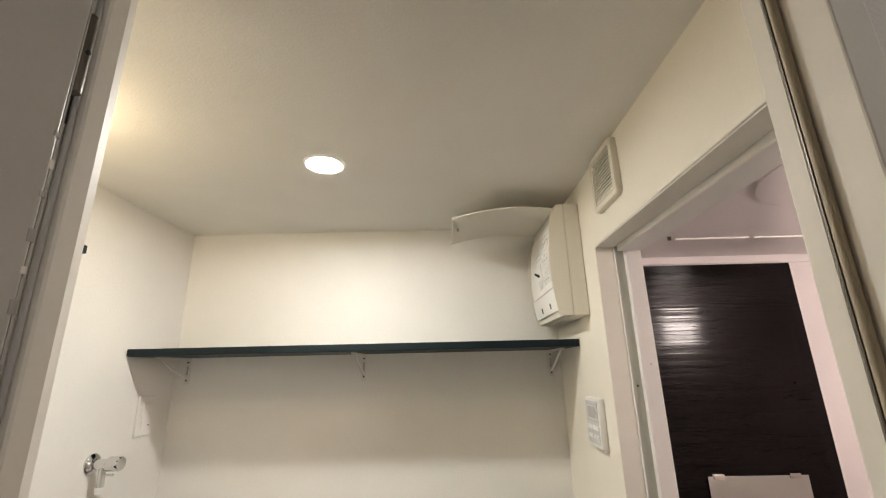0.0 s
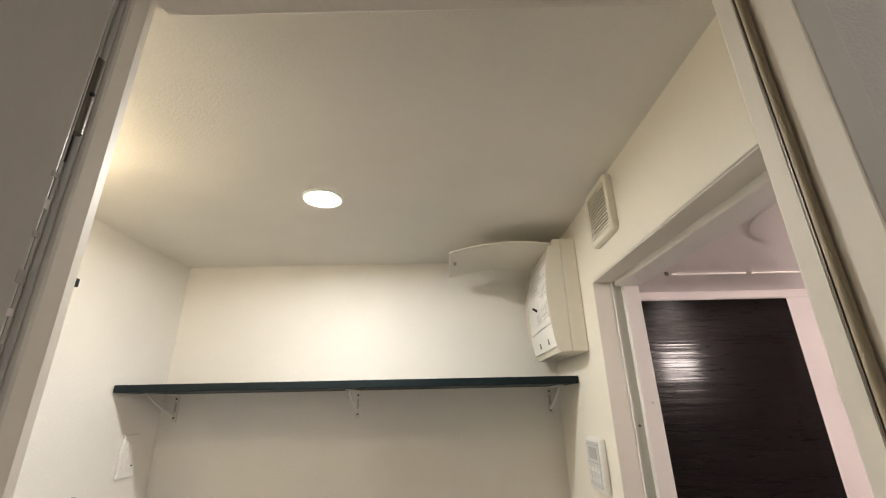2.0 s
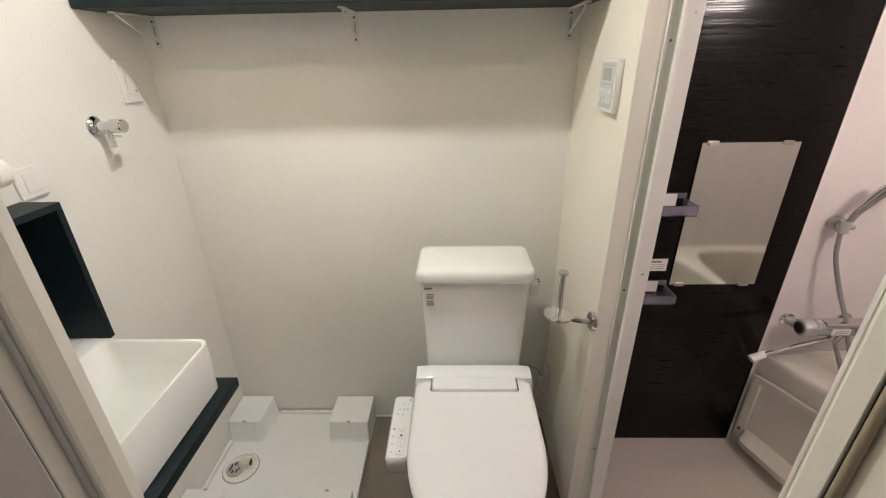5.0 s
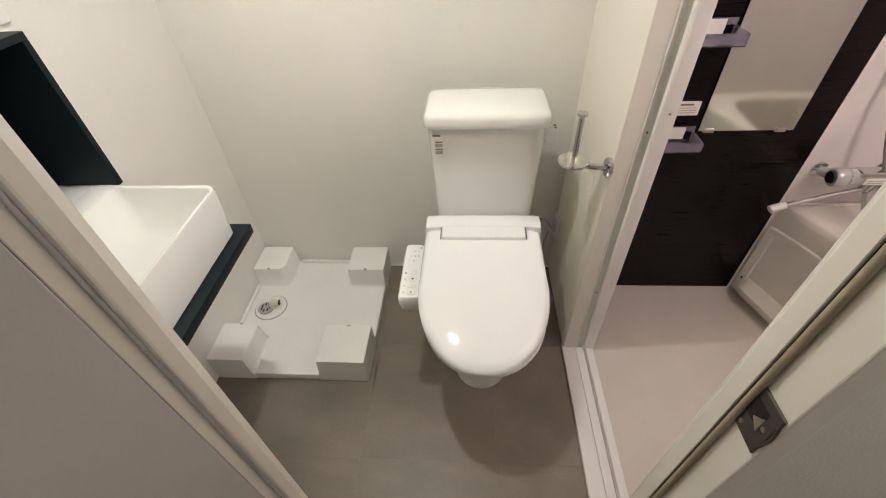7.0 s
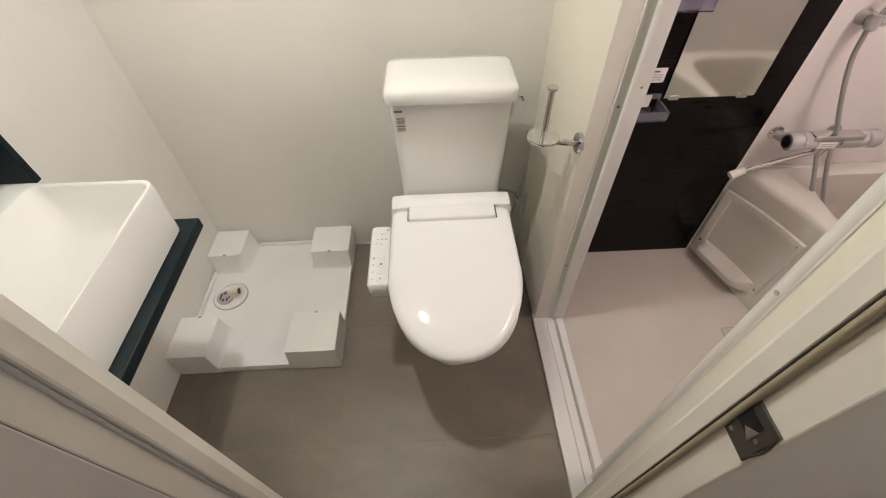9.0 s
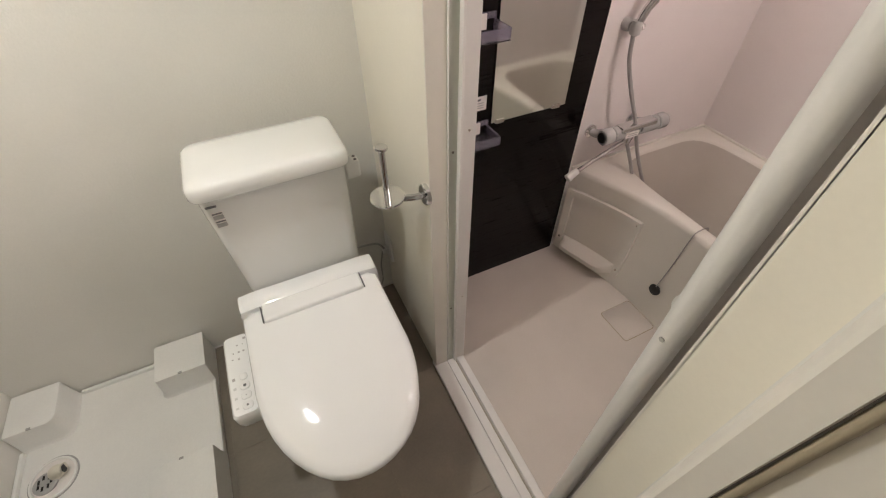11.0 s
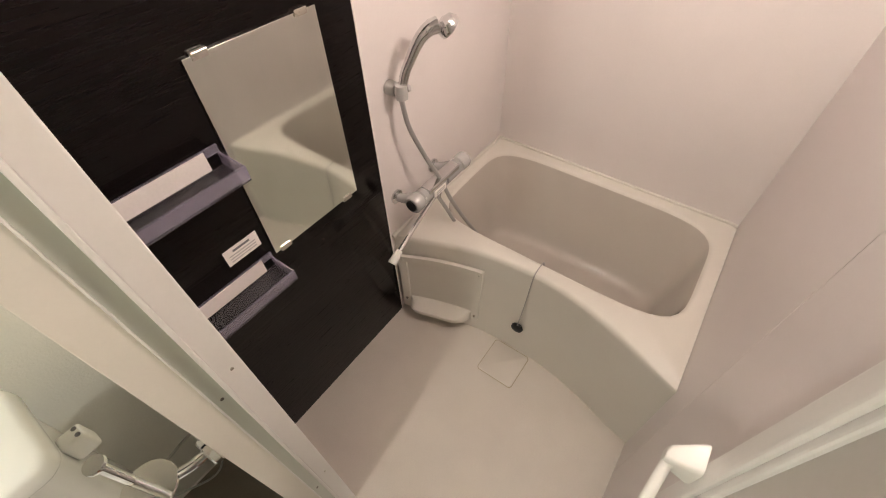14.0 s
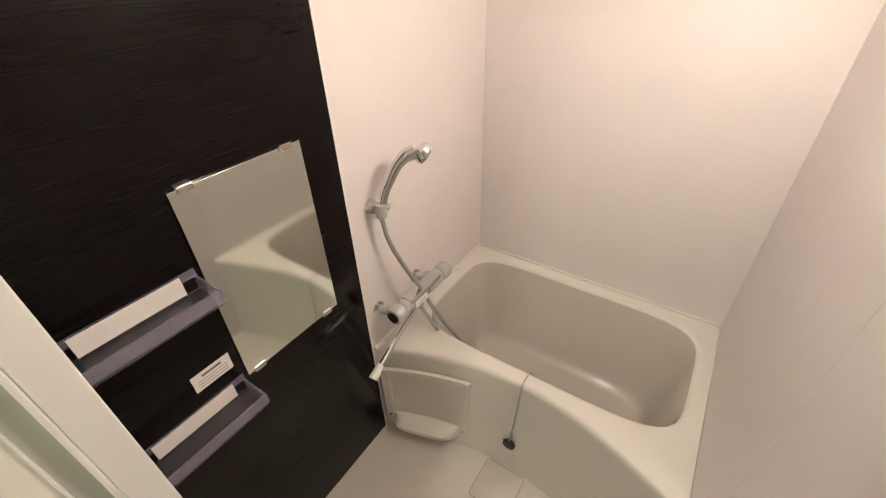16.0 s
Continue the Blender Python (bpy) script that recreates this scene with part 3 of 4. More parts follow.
    part("supply_hose", sweep([(0.30, 1.53, 0.45), (0.38, 1.58, 0.40), (0.45, 1.635, 0.33), (0.483, 1.65, 0.265)], 0.004), GREYPLASTIC, t, "grey water hose", 60)
    return t


build_toilet()

# plug socket low on the wall and its cable
sock = thing("wall_socket", (XR, 1.652, 0.27), "small white wall socket plate near the toilet", "socket")
part("plate", box(XR - 0.010, XR - 0.0005, 1.617, 1.687, 0.22, 0.34, 0.003), PLASTIC, sock)
part("plug", box(XR - 0.035, XR - 0.0105, 1.64, 1.665, 0.255, 0.285, 0.005), PLASTIC, sock)

part("cord", sweep([(XR - 0.034, 1.652, 0.268), (XR - 0.05, 1.645, 0.20), (XR - 0.06, 1.62, 0.13), (0.40, 1.58, 0.15), (0.345, 1.53, 0.30), (0.315, 1.49, 0.43)], 0.003, 8), GREYPLASTIC, sock, "grey power cord", 60)

# ---- paper holder ----
def build_paper_holder():
    y, z = 1.242, 0.840
    t = thing("paper_holder", (XR, y, z), "polished steel upright spare toilet paper holder", "paper holder")
    part("wall_plate", lathe([(0.027, 0.0), (0.027, -0.010), (0.024, -0.013)], 28, "X", at=(XR, y, z)), CHROME, t, "", 40)
    part("arm", sweep([(XR - 0.012, y, z), (XR - 0.04, y + 0.004, z), (0.409, 1.267, z)], 0.0085), CHROME, t, "", 50)
    part("disc", lathe([(0.042, 0.0), (0.043, 0.003), (0.042, 0.006)], 36, at=(0.409, 1.267, z + 0.003)), CHROME, t, "", 40)
    part("spindle", rod((0.409, 1.267, z + 0.009), (0.409, 1.267, 0.978), 0.0075, seg=18), CHROME, t, "", 50)
    part("knob", lathe([(0.0135, 0.0), (0.0145, 0.003), (0.0135, 0.007)], 22, at=(0.409, 1.267, 0.978)), CHROME, t, "", 40)


build_paper_holder()

# ---- washing machine pan ----
def build_pan():
    x0, x1, y0, y1 = XL + 0.002, -0.262, 1.066, YB - 0.006
    t = thing("washing_machine_pan", ((x0 + x1) / 2, (y0 + y1) / 2, 0), "empty white plastic washing machine drip pan with four raised corners", "drip pan")
    bm = box(x0, x1, y0, y1, 0.0, 0.030, 0.004)
    part("tray", bm, PANPLASTIC, t, "", 40)
    edges = ((-0.700, -0.446, y1 - 0.012, y1), (x0, x0 + 0.012, 1.250, 1.520), (x1 - 0.010, x1 + 0.0012, 1.248, 1.524), (-0.700, -0.460, y0 - 0.0012, y0 + 0.007))
    for k, (a, b, c, d) in enumerate(edges):
        part("raised_edge", box(a, b, c, d, 0.026, 0.046 if k < 2 else 0.037, 0.003), PANPLASTIC, t, "", 40)

    def outline(a, b, c, d, sx, sy, r, z, g):
        # block outline whose inner corner (towards sx, sy) is rounded; g widens the two inner sides
        if sx > 0:
            b += g
        else:
            a -= g
        if sy > 0:
            d += g
        else:
            c -= g
        pts = []
        for cx, cy, px, py, a0 in ((b, d, 1, 1, 0), (a, d, -1, 1, 90), (a, c, -1, -1, 180), (b, c, 1, -1, 270)):
            rr = r + g if (px, py) == (sx, sy) else 0.004
            for k in range(9):
                an = radians(a0 + 90 * k / 8)
                pts.append((cx - px * rr + rr * math.cos(an), cy - py * rr + rr * math.sin(an), z))
        return pts

    for a, b, c, d, sx, sy, r in ((x0 + 0.001, -0.719, 1.536, y1 - 0.001, 1, -1, 0.030), (-0.426, x1 + 0.0015, 1.536, y1 - 0.001, -1, -1, 0.012),
                                  (x0 + 0.001, -0.719, y0 - 0.0015, 1.234, 1, 1, 0.012), (-0.441, x1 + 0.0015, y0 - 0.0015, 1.234, -1, 1, 0.012)):
        levels = ((0.001, 0.014), (0.031, 0.014), (0.035, 0.010), (0.043, 0.007), (0.085, 0.003), (0.126, 0.0), (0.129, -0.0012), (0.130, -0.0035))
        part("corner_block", loft([outline(a, b, c, d, sx, sy, r, z, g) for z, g in levels]), PANPLASTIC, t, "", 35)
        xx, yy = (a + b) / 2, c if sy < 0 else d
        part("clip_notch", box(xx - 0.006, xx + 0.006, yy - 0.0035 + 0.004 * (-sy), yy + 0.0035 + 0.004 * (-sy), 0.127, 0.1315), GREYPLASTIC, t)
    drain = part("drain_ring", lathe([(0.066, 0.0300), (0.066, 0.036), (0.060, 0.037), (0.058, 0.031)], 36, at=(-0.758, 1.395, 0)), PANPLASTIC, t, "round drain with an elbow", 40)
    part("shadow_gap", lathe([(0.071, 0.0295), (0.071, 0.0308)], 36, at=(-0.758, 1.395, 0)), GREYPLASTIC, drain)
    part("drain_well", lathe([(0.058, 0.0305), (0.058, 0.0325)], 32, at=(-0.758, 1.395, 0)), STRIPWHITE, drain)
    part("strainer", lathe([(0.034, 0.033), (0.034, 0.040), (0.028, 0.043)], 24, at=(-0.775, 1.385, 0)), GREYPLASTIC, drain, "grey slotted strainer", 40)
    for k in range(7):
        a = k * 0.9
        part("slot", box(-0.775 - 0.003 + 0.018 * math.cos(a), -0.775 + 0.003 + 0.018 * math.cos(a), 1.385 - 0.007 + 0.018 * math.sin(a), 1.385 + 0.007 + 0.018 * math.sin(a), 0.0425, 0.0440), BLACK, drain)
    part("elbow", sweep([(-0.748, 1.398, 0.034), (-0.745, 1.400, 0.052), (-0.735, 1.400, 0.062), (-0.712, 1.396, 0.064)], 0.017, 16), IVORY, drain, "ivory drain elbow", 50)
    part("elbow_mouth", lathe([(0.0125, 0.0), (0.0125, 0.002)], 16, "X", at=(-0.7125, 1.396, 0.064)), BLACK, drain)


build_pan()

# ---- counter, basin, open cabinet ----
part_counter = tagged(part("counter", box(XL + 0.001, -0.489, 0.545, 1.129, 0.708, 0.738, 0.003), TEAL, smooth=40), "dark teal wooden vanity counter fixed to the wall", "counter")


def build_basin():
    t = thing("wash_basin", (-0.68, 0.88, 0.738), "white rectangular ceramic vessel basin on a dark counter", "basin")
    cx, cy, hx, hy = -0.685, 0.86, 0.170, 0.247
    ix = cx + 0.026
    o = [rounded_rect(cx, cy, hx - 0.008, hy - 0.008, 0.03, 0.739), rounded_rect(cx, cy, hx - 0.003, hy - 0.003, 0.03, 0.743), rounded_rect(cx, cy, hx, hy, 0.028, 0.878),
         rounded_rect(cx, cy, hx - 0.002, hy - 0.002, 0.027, 0.8835), rounded_rect(ix, cy, hx - 0.033, hy - 0.008, 0.024, 0.8840), rounded_rect(ix, cy, hx - 0.037, hy - 0.012, 0.024, 0.880),
         rounded_rect(ix, cy, hx - 0.046, hy - 0.022, 0.032, 0.83), rounded_rect(ix, cy, hx - 0.062, hy - 0.045, 0.045, 0.782), rounded_rect(ix, cy, hx - 0.085, hy - 0.075, 0.05, 0.768), rounded_rect(ix, cy, 0.03, 0.10, 0.029, 0.7665)]
    part("bowl", loft(o), CERAMIC, t, "", 50)
    part("rear_deck", box(XL - 0.084, cx - hx + 0.006, 0.566, 1.1205, 0.8675, 0.8842, 0.002), CERAMIC, t, "flat white deck reaching into the wall niche", 40)
    part("waste", lathe([(0.022, 0.0), (0.022, 0.003), (0.016, 0.004)], 24, at=(ix, cy - 0.125, 0.7676)), CHROME, t, "chrome waste ring", 40)


build_basin()


def build_cabinet():
    x0, x1, y0, y1, z0, z1, th = XL - 0.096, -0.774, 0.5455, NICHE_Y - 0.0004, 0.8850, NICHE_Z1, 0.016
    t = thing("wall_cabinet", (x0, y1, z0), "dark teal open-fronted box set into the wall behind the basin", "cabinet")
    part("top_board", box(x0, x1, y0, y1, z1 - th, z1 - 0.0004, 0.0015), TEAL, t)
    part("side_board", box(x0, x1, y1 - th, y1, z0, z1 - th, 0.0015), TEAL, t)
    part("side_board", box(x0, x1, y0, y0 + th, z0, z1 - th, 0.0015), TEAL, t)
    part("back_board", box(x0, x0 + 0.006, y0 + th, y1 - th, z0, z1 - th), TEAL, t)


build_cabinet()

vl = thing("vanity_light", (-0.80, 0.85, 1.25), "white tubular vanity wall light, switched off", "wall light")
part("tube", lathe([(0.020, -0.30), (0.029, -0.296), (0.030, -0.285), (0.030, 0.285), (0.029, 0.296), (0.020, 0.300)], 28, "Y", at=(-0.792, 0.745, 1.336)), PLASTIC, vl, "", 40)
part("end_ring", lathe([(0.0305, -0.004), (0.0305, 0.004)], 28, "Y", at=(-0.792, 1.018, 1.336)), STRIPWHITE, vl, "", 40)
for yy in (1.008, 1.028):
    part("arm", sweep([(-0.800, yy, 1.309), (-0.815, yy + 0.010, 1.285), (-0.832, yy + 0.022, 1.2482)], 0.003, 8, 3), PLASTIC, vl)
part("base", box(XL + 0.001, -0.80, 0.66, 0.84, 1.314, 1.359, 0.005), PLASTIC, vl)

ou = thing("outlet_plate", (XL, 1.15, 1.28), "white double outlet plate on the wall", "socket")
part("plate", box(XL + 0.0005, XL + 0.008, 1.122, 1.192, 1.2485, 1.319, 0.003), PLASTIC, ou)
part("socket", box(XL + 0.008, XL + 0.010, 1.139, 1.175, 1.262, 1.305, 0.001), STRIPWHITE, ou)

us = tagged(part("upper_shelf", box(XL + 0.001, -0.700, 0.545, 1.058, 1.866, 1.885, 0.002), TEAL, smooth=40), "short dark teal wall shelf above the basin", "shelf")

# ---- long shelf and its brackets ----
def build_shelf():
    t = thing("long_shelf", (-0.18, 1.57, 1.66), "dark teal shelf board on three folding steel brackets", "shelf")
    part("board", box(XL + 0.002, XR - 0.002, 1.446, YB - 0.002, 1.655, 1.677, 0.002), TEAL, t)
    for xx in (-0.815, -0.190, 0.466):
        b = part("bracket", box(xx - 0.009, xx + 0.009, YB - 0.005, YB - 0.0005, 1.566, 1.6545, 0.001), BRACKETWHITE, t, "white-painted steel shelf bracket")
        part("slot", loft([[(px, yy, pz) for px, pz, _ in rounded_rect(xx, 1.612, 0.003, 0.016, 0.0029, 0.0, 3)] for yy in (YB - 0.0048, YB - 0.0055)]), GREYPLASTIC, b)
        part("arm", box(xx - 0.009, xx + 0.009, 1.52, YB - 0.006, 1.6505, 1.6548, 0.001), BRACKETWHITE, b)
        part("strut", sweep([(xx, 1.535, 1.650), (xx, 1.60, 1.617), (xx, YB - 0.010, 1.585)], 0.0035, 8, 3), BRACKETWHITE, b)
        for zz in (1.579, 1.640):
            part("screw", rod((xx, YB - 0.0075, zz), (xx, YB - 0.004, zz), 0.0035, seg=8), DARKSTEEL, b)


build_shelf()

# ---- washing machine tap ----
def build_tap():
    y, z = 1.393, 1.372
    t = thing("washing_machine_tap", (XL, y, z), "chrome washing machine water tap on the wall", "tap")
    part("wall_flange", lathe([(0.027, 0.0), (0.027, 0.004), (0.020, 0.012), (0.012, 0.014)], 28, "X", at=(XL, y, z)), CHROME, t, "", 40)
    part("body", rod((XL + 0.012, y, z), (XL + 0.050, y, z), 0.013, seg=22), CHROME, t, "", 40)
    part("knob", lathe([(0.014, 0.046), (0.0185, 0.050), (0.0185, 0.078), (0.016, 0.083)], 24, "X", at=(XL, y, z)), CHROME, t, "", 40)
    part("spout", sweep([(XL + 0.034, y, z - 0.008), (XL + 0.034, y, z - 0.03), (XL + 0.036, y - 0.002, z - 0.058)], 0.009), CHROME, t, "", 50)
    part("lever", box(XL + 0.036, XL + 0.066, y - 0.004, y + 0.004, z - 0.030, z - 0.024, 0.002), CHROME, t)
    part("nozzle", rod((XL + 0.036, y - 0.002, z - 0.056), (XL + 0.036, y - 0.002, z - 0.072), 0.011, 0.009), PLASTIC, t)


build_tap()

# ---- light switch ----
sw = thing("light_switch", (XL, 1.565, 1.477), "white rocker light switch plate on the wall", "switch")
part("plate", box(XL + 0.0005, XL + 0.009, 1.53, 1.60, 1.417, 1.537, 0.003), PLASTIC, sw)
part("rocker", box(XL + 0.009, XL + 0.013, 1.548, 1.582, 1.440, 1.515, 0.0015), STRIPWHITE, sw)
part("indicator", box(XL + 0.0131, XL + 0.0138, 1.574, 1.579, 1.447, 1.451), BLACK, sw)

# ---- breaker box ----
def build_breaker():
    t = thing("breaker_box", (XR, 1.45, 1.73), "ivory electrical breaker box with its cover flap lifted open", "breaker box")
    y0, y1, z0, z1 = 1.324, 1.655, 1.733, 2.063
    part("back_box", box(XR - 0.045, XR - 0.0005, y0, y1, z0, z1, 0.004), IVORY, t)
    # curved front housing
    rings = []
    for k in range(9):
        f = k / 8
        z = z0 + 0.002 + (z1 - z0 - 0.004) * f
        d = 0.092 - 0.020 * (2 * f - 1) ** 2 - 0.006 * f
        rings.append([(XR - 0.046, y0 + 0.001, z), (XR - d, y0 + 0.004, z), (XR - d, y1 - 0.004, z), (XR - 0.046, y1 - 0.001, z)])
    hs = part("front_housing", loft(rings), IVORY, t, "", 30)
    def depth(z):
        f = (z - z0) / (z1 - z0)
        return 0.092 - 0.020 * (2 * f - 1) ** 2 - 0.006 * f

    def curved(ya, yb, za, zb, proud, n=8):
        # slab that follows the bowed front
        rs = []
        for k in range(n + 1):
            z = za + (zb - za) * k / n
            d = depth(z)
            rs.append([(XR - d + 0.004, ya, z), (XR - d - proud, ya + 0.001, z), (XR - d - proud, yb - 0.001, z), (XR - d + 0.004, yb, z)])
        return loft(rs)

    part("rim", curved(y0 + 0.0045, y0 + 0.013, z0 + 0.004, z1 - 0.02, 0.009), IVORY, t, "", 30)
    part("rim", curved(y1 - 0.013, y1 - 0.0045, z0 + 0.004, z1 - 0.02, 0.009), IVORY, t, "", 30)
    pl = part("breaker_plate", curved(y0 + 0.018, y1 - 0.018, z0 + 0.085, z1 - 0.045, 0.003), PLASTIC, t, "white breaker cover plate", 30)
    part("plate_slot", curved(y0 + 0.016, y1 - 0.016, z0 + 0.0812, z0 + 0.0838, 0.0012, 2), GREYPLASTIC, t)
    part("bottom_cover", curved(y0 + 0.018, y1 - 0.018, z0 + 0.018, z0 + 0.080, 0.006), PLASTIC, t, "", 30)
    for ya in (y0 + 0.085, y0 + 0.195):
        part("latch", curved(ya, ya + 0.012, z0 + 0.030, z0 + 0.046, 0.0072, 2), BLACK, t)
    zm = z0 + 0.120
    main = part("main_breaker", curved(y0 + 0.140, y0 + 0.200, zm - 0.016, zm + 0.060, 0.0055, 4), PLASTIC, pl, "main switch with a black lever")
    part("test_window", curved(y0 + 0.150, y0 + 0.178, zm - 0.012, zm + 0.010, 0.0065, 2), LCD, main)
    dm = depth(zm + 0.028)
    part("toggle", rod((XR - dm - 0.004, y0 + 0.165, zm + 0.024), (XR - dm - 0.019, y0 + 0.168, zm + 0.034), 0.0045, 0.0035, 10), BLACK, main)
    for row, zz in enumerate((z0 + 0.105, z0 + 0.165, z0 + 0.222)):
        for k in range(3):
            ya = y0 + 0.036 + k * 0.026
            br = part("breaker", curved(ya, ya + 0.021, zz, zz + 0.044, 0.0055, 2), PLASTIC, pl)
            part("toggle", curved(ya + 0.006, ya + 0.015, zz + 0.022, zz + 0.034, 0.0095, 2), STRIPWHITE, br)
            part("printed_mark", curved(ya + 0.004, ya + 0.017, zz + 0.010, zz + 0.014, 0.0060, 2), GREYPLASTIC, br)
    for zz in (z0 + 0.200, z0 + 0.214):
        part("printed_label", curved(y0 + 0.150, y0 + 0.215, zz, zz + 0.005, 0.0036, 2), LCD, pl)
    # flap standing out level from the top
    outer, inner = [], []
    for k in range(9):
        f = k / 8
        x = XR - 0.075 - 0.295 * f
        z = 2.046 + 0.016 * math.sin(math.pi * (0.1 + 0.8 * f)) - 0.022 * f * f
        outer.append((x, z))
    rings = [[(x, y0 + 0.003, z), (x, y1 - 0.06, z), (x, y1 - 0.06, z - 0.004), (x, y0 + 0.003, z - 0.004)] for x, z in outer]
    flap = part("cover_flap", loft(rings), IVORY, t, "lifted ivory cover flap", 35)
    xe, ze = outer[-1]
    part("flap_catch", box(xe + 0.012, xe + 0.020, y0 + 0.10, y0 + 0.115, ze - 0.009, ze - 0.002, 0.001), GREYPLASTIC, flap)
    part("flap_edge", box(xe - 0.003, xe + 0.001, y0 + 0.004, y1 - 0.061, ze - 0.007, ze, 0.001), IVORY, flap)


build_breaker()

# ---- vent grille ----
def build_vent():
    t = thing("vent_grille", (XR, 1.09, 2.037), "ivory louvred vent grille high on the wall", "vent")
    y0, y1, z0, z1 = 1.016, 1.160, 1.963, 2.108
    cy, cz = (y0 + y1) / 2, (z0 + z1) / 2
    hy, hz = (y1 - y0) / 2, (z1 - z0) / 2
    levels = ((0.0005, 0.0, 0.016), (0.010, 0.0, 0.016), (0.0145, 0.0025, 0.015), (0.016, 0.007, 0.012), (0.015, 0.016, 0.006), (0.004, 0.018, 0.004))
    rings = [[(XR - x, py, pz) for py, pz, _ in rounded_rect(cy, cz, hy - inset, hz - inset, r, 0.0)] for x, inset, r in levels]
    part("frame", loft(rings, False, False), IVORY, t, "", 40)
    part("backing", box(XR - 0.0045, XR - 0.0006, y0 + 0.014, y1 - 0.014, z0 + 0.014, z1 - 0.014), BLACK, t)
    part("lower_lip", box(XR - 0.0148, XR - 0.005, y0 + 0.0185, y1 - 0.0185, z0 + 0.0185, z0 + 0.026, 0.0015), IVORY, t)
    pitch = (z1 - z0 - 0.048) / 12
    for k in range(12):
        zz = z0 + 0.0285 + k * pitch
        rs = []
        for m in range(9):
            f = m / 8
            y = y0 + 0.019 + (y1 - y0 - 0.038) * f
            bow = 0.0018 * (1 - (2 * f - 1) ** 2)
            rs.append([(XR - 0.0125 - bow, y, zz), (XR - 0.0125 - bow, y, zz + 0.0032), (XR - 0.005, y, zz + 0.0060), (XR - 0.005, y, zz + 0.0035)])
        part("slat", loft(rs), IVORY, t)


build_vent()

# ---- bath remote ----
rc = thing("bath_controller", (XR, 1.335, 1.457), "white wall controller with a grey printed face", "controller")
part("body", box(XR - 0.018, XR - 0.0005, 1.298, 1.400, 1.395, 1.517, 0.004), PLASTIC, rc, "", 40)
part("face", box(XR - 0.0195, XR - 0.0178, 1.304, 1.394, 1.405, 1.509), LCD, rc, "grey printed key face")
for r in range(2):
    for k in range(4):
        part("key", box(XR - 0.0210, XR - 0.0193, 1.310 + k * 0.021, 1.324 + k * 0.021, 1.417 + r * 0.022, 1.428 + r * 0.022, 0.001), PLASTIC, rc)
part("display", box(XR - 0.0204, XR - 0.0193, 1.322, 1.376, 1.468, 1.495), GREYPLASTIC, rc)
for k in range(3):
    part("printed_line", box(XR - 0.0202, XR - 0.0193, 1.310, 1.388, 1.459 + k * 0.021, 1.4605 + k * 0.021), GREYPLASTIC, rc)

# ---- lamps ----
dl = thing("downlight", (-0.198, 1.135, ZC), "round recessed white downlight, lit", "downlight")
part("ring", lathe([(0.034, -0.0005), (0.0515, -0.0006), (0.0515, -0.003), (0.048, -0.0055), (0.035, -0.0030), (0.034, -0.002)], 40, at=(-0.198, 1.135, ZC)), PLASTIC, dl, "", 40)
part("diffuser", lathe([(0.0335, -0.0008), (0.0335, -0.0028)], 36, at=(-0.198, 1.135, ZC)), LAMPWHITE, dl)

sl = thing("ceiling_lamp", (-0.690, 0.800, ZC), "small warm ceiling bulb lamp above the basin, lit", "ceiling lamp")
part("base", lathe([(0.030, -0.0005), (0.030, -0.018), (0.022, -0.022)], 24, at=(-0.690, 0.800, ZC)), PLASTIC, sl, "", 40)
part("bulb", lathe([(0.012, -0.0225), (0.026, -0.034), (0.030, -0.050), (0.024, -0.066), (0.008, -0.074)], 24, at=(-0.690, 0.800, ZC)), SIDEWHITE, sl, "", 80)

bl = thing("bath_wall_lamp", (1.38, BY0, 1.78), "frosted bathroom wall lamp, lit", "wall lamp")
part("base", box(1.30, 1.46, BY0 + 0.0005, BY0 + 0.025, 1.72, 1.84, 0.006), PLASTIC, bl)
part("diffuser", loft([rounded_rect(1.38, 1.78, 0.072, 0.052, 0.02, 0.0), rounded_rect(1.38, 1.78, 0.072, 0.052, 0.02, 0.05), rounded_rect(1.38, 1.78, 0.062, 0.042, 0.02, 0.065)]), BATHLAMP, bl, "", 40)
bl.children[1].matrix_basis = Matrix(((1, 0, 0, 0), (0, 0, 1, BY0 + 0.0255), (0, 1, 0, 0), (0, 0, 0, 1)))
bl.children[1].matrix_parent_inverse = bl.matrix_basis.inverted()

# added fill light, out of view, lifts the hall walls and door leaf
hl = thing("hall_lamp", (1.2, -0.2, 2.35), "unseen round fill lamp added to brighten the hall", "ceiling lamp")
part("diffuser", lathe([(0.07, -0.001), (0.07, -0.02), (0.05, -0.03)], 24, at=(1.2, -0.2, 2.35)), HALLFILL, hl)

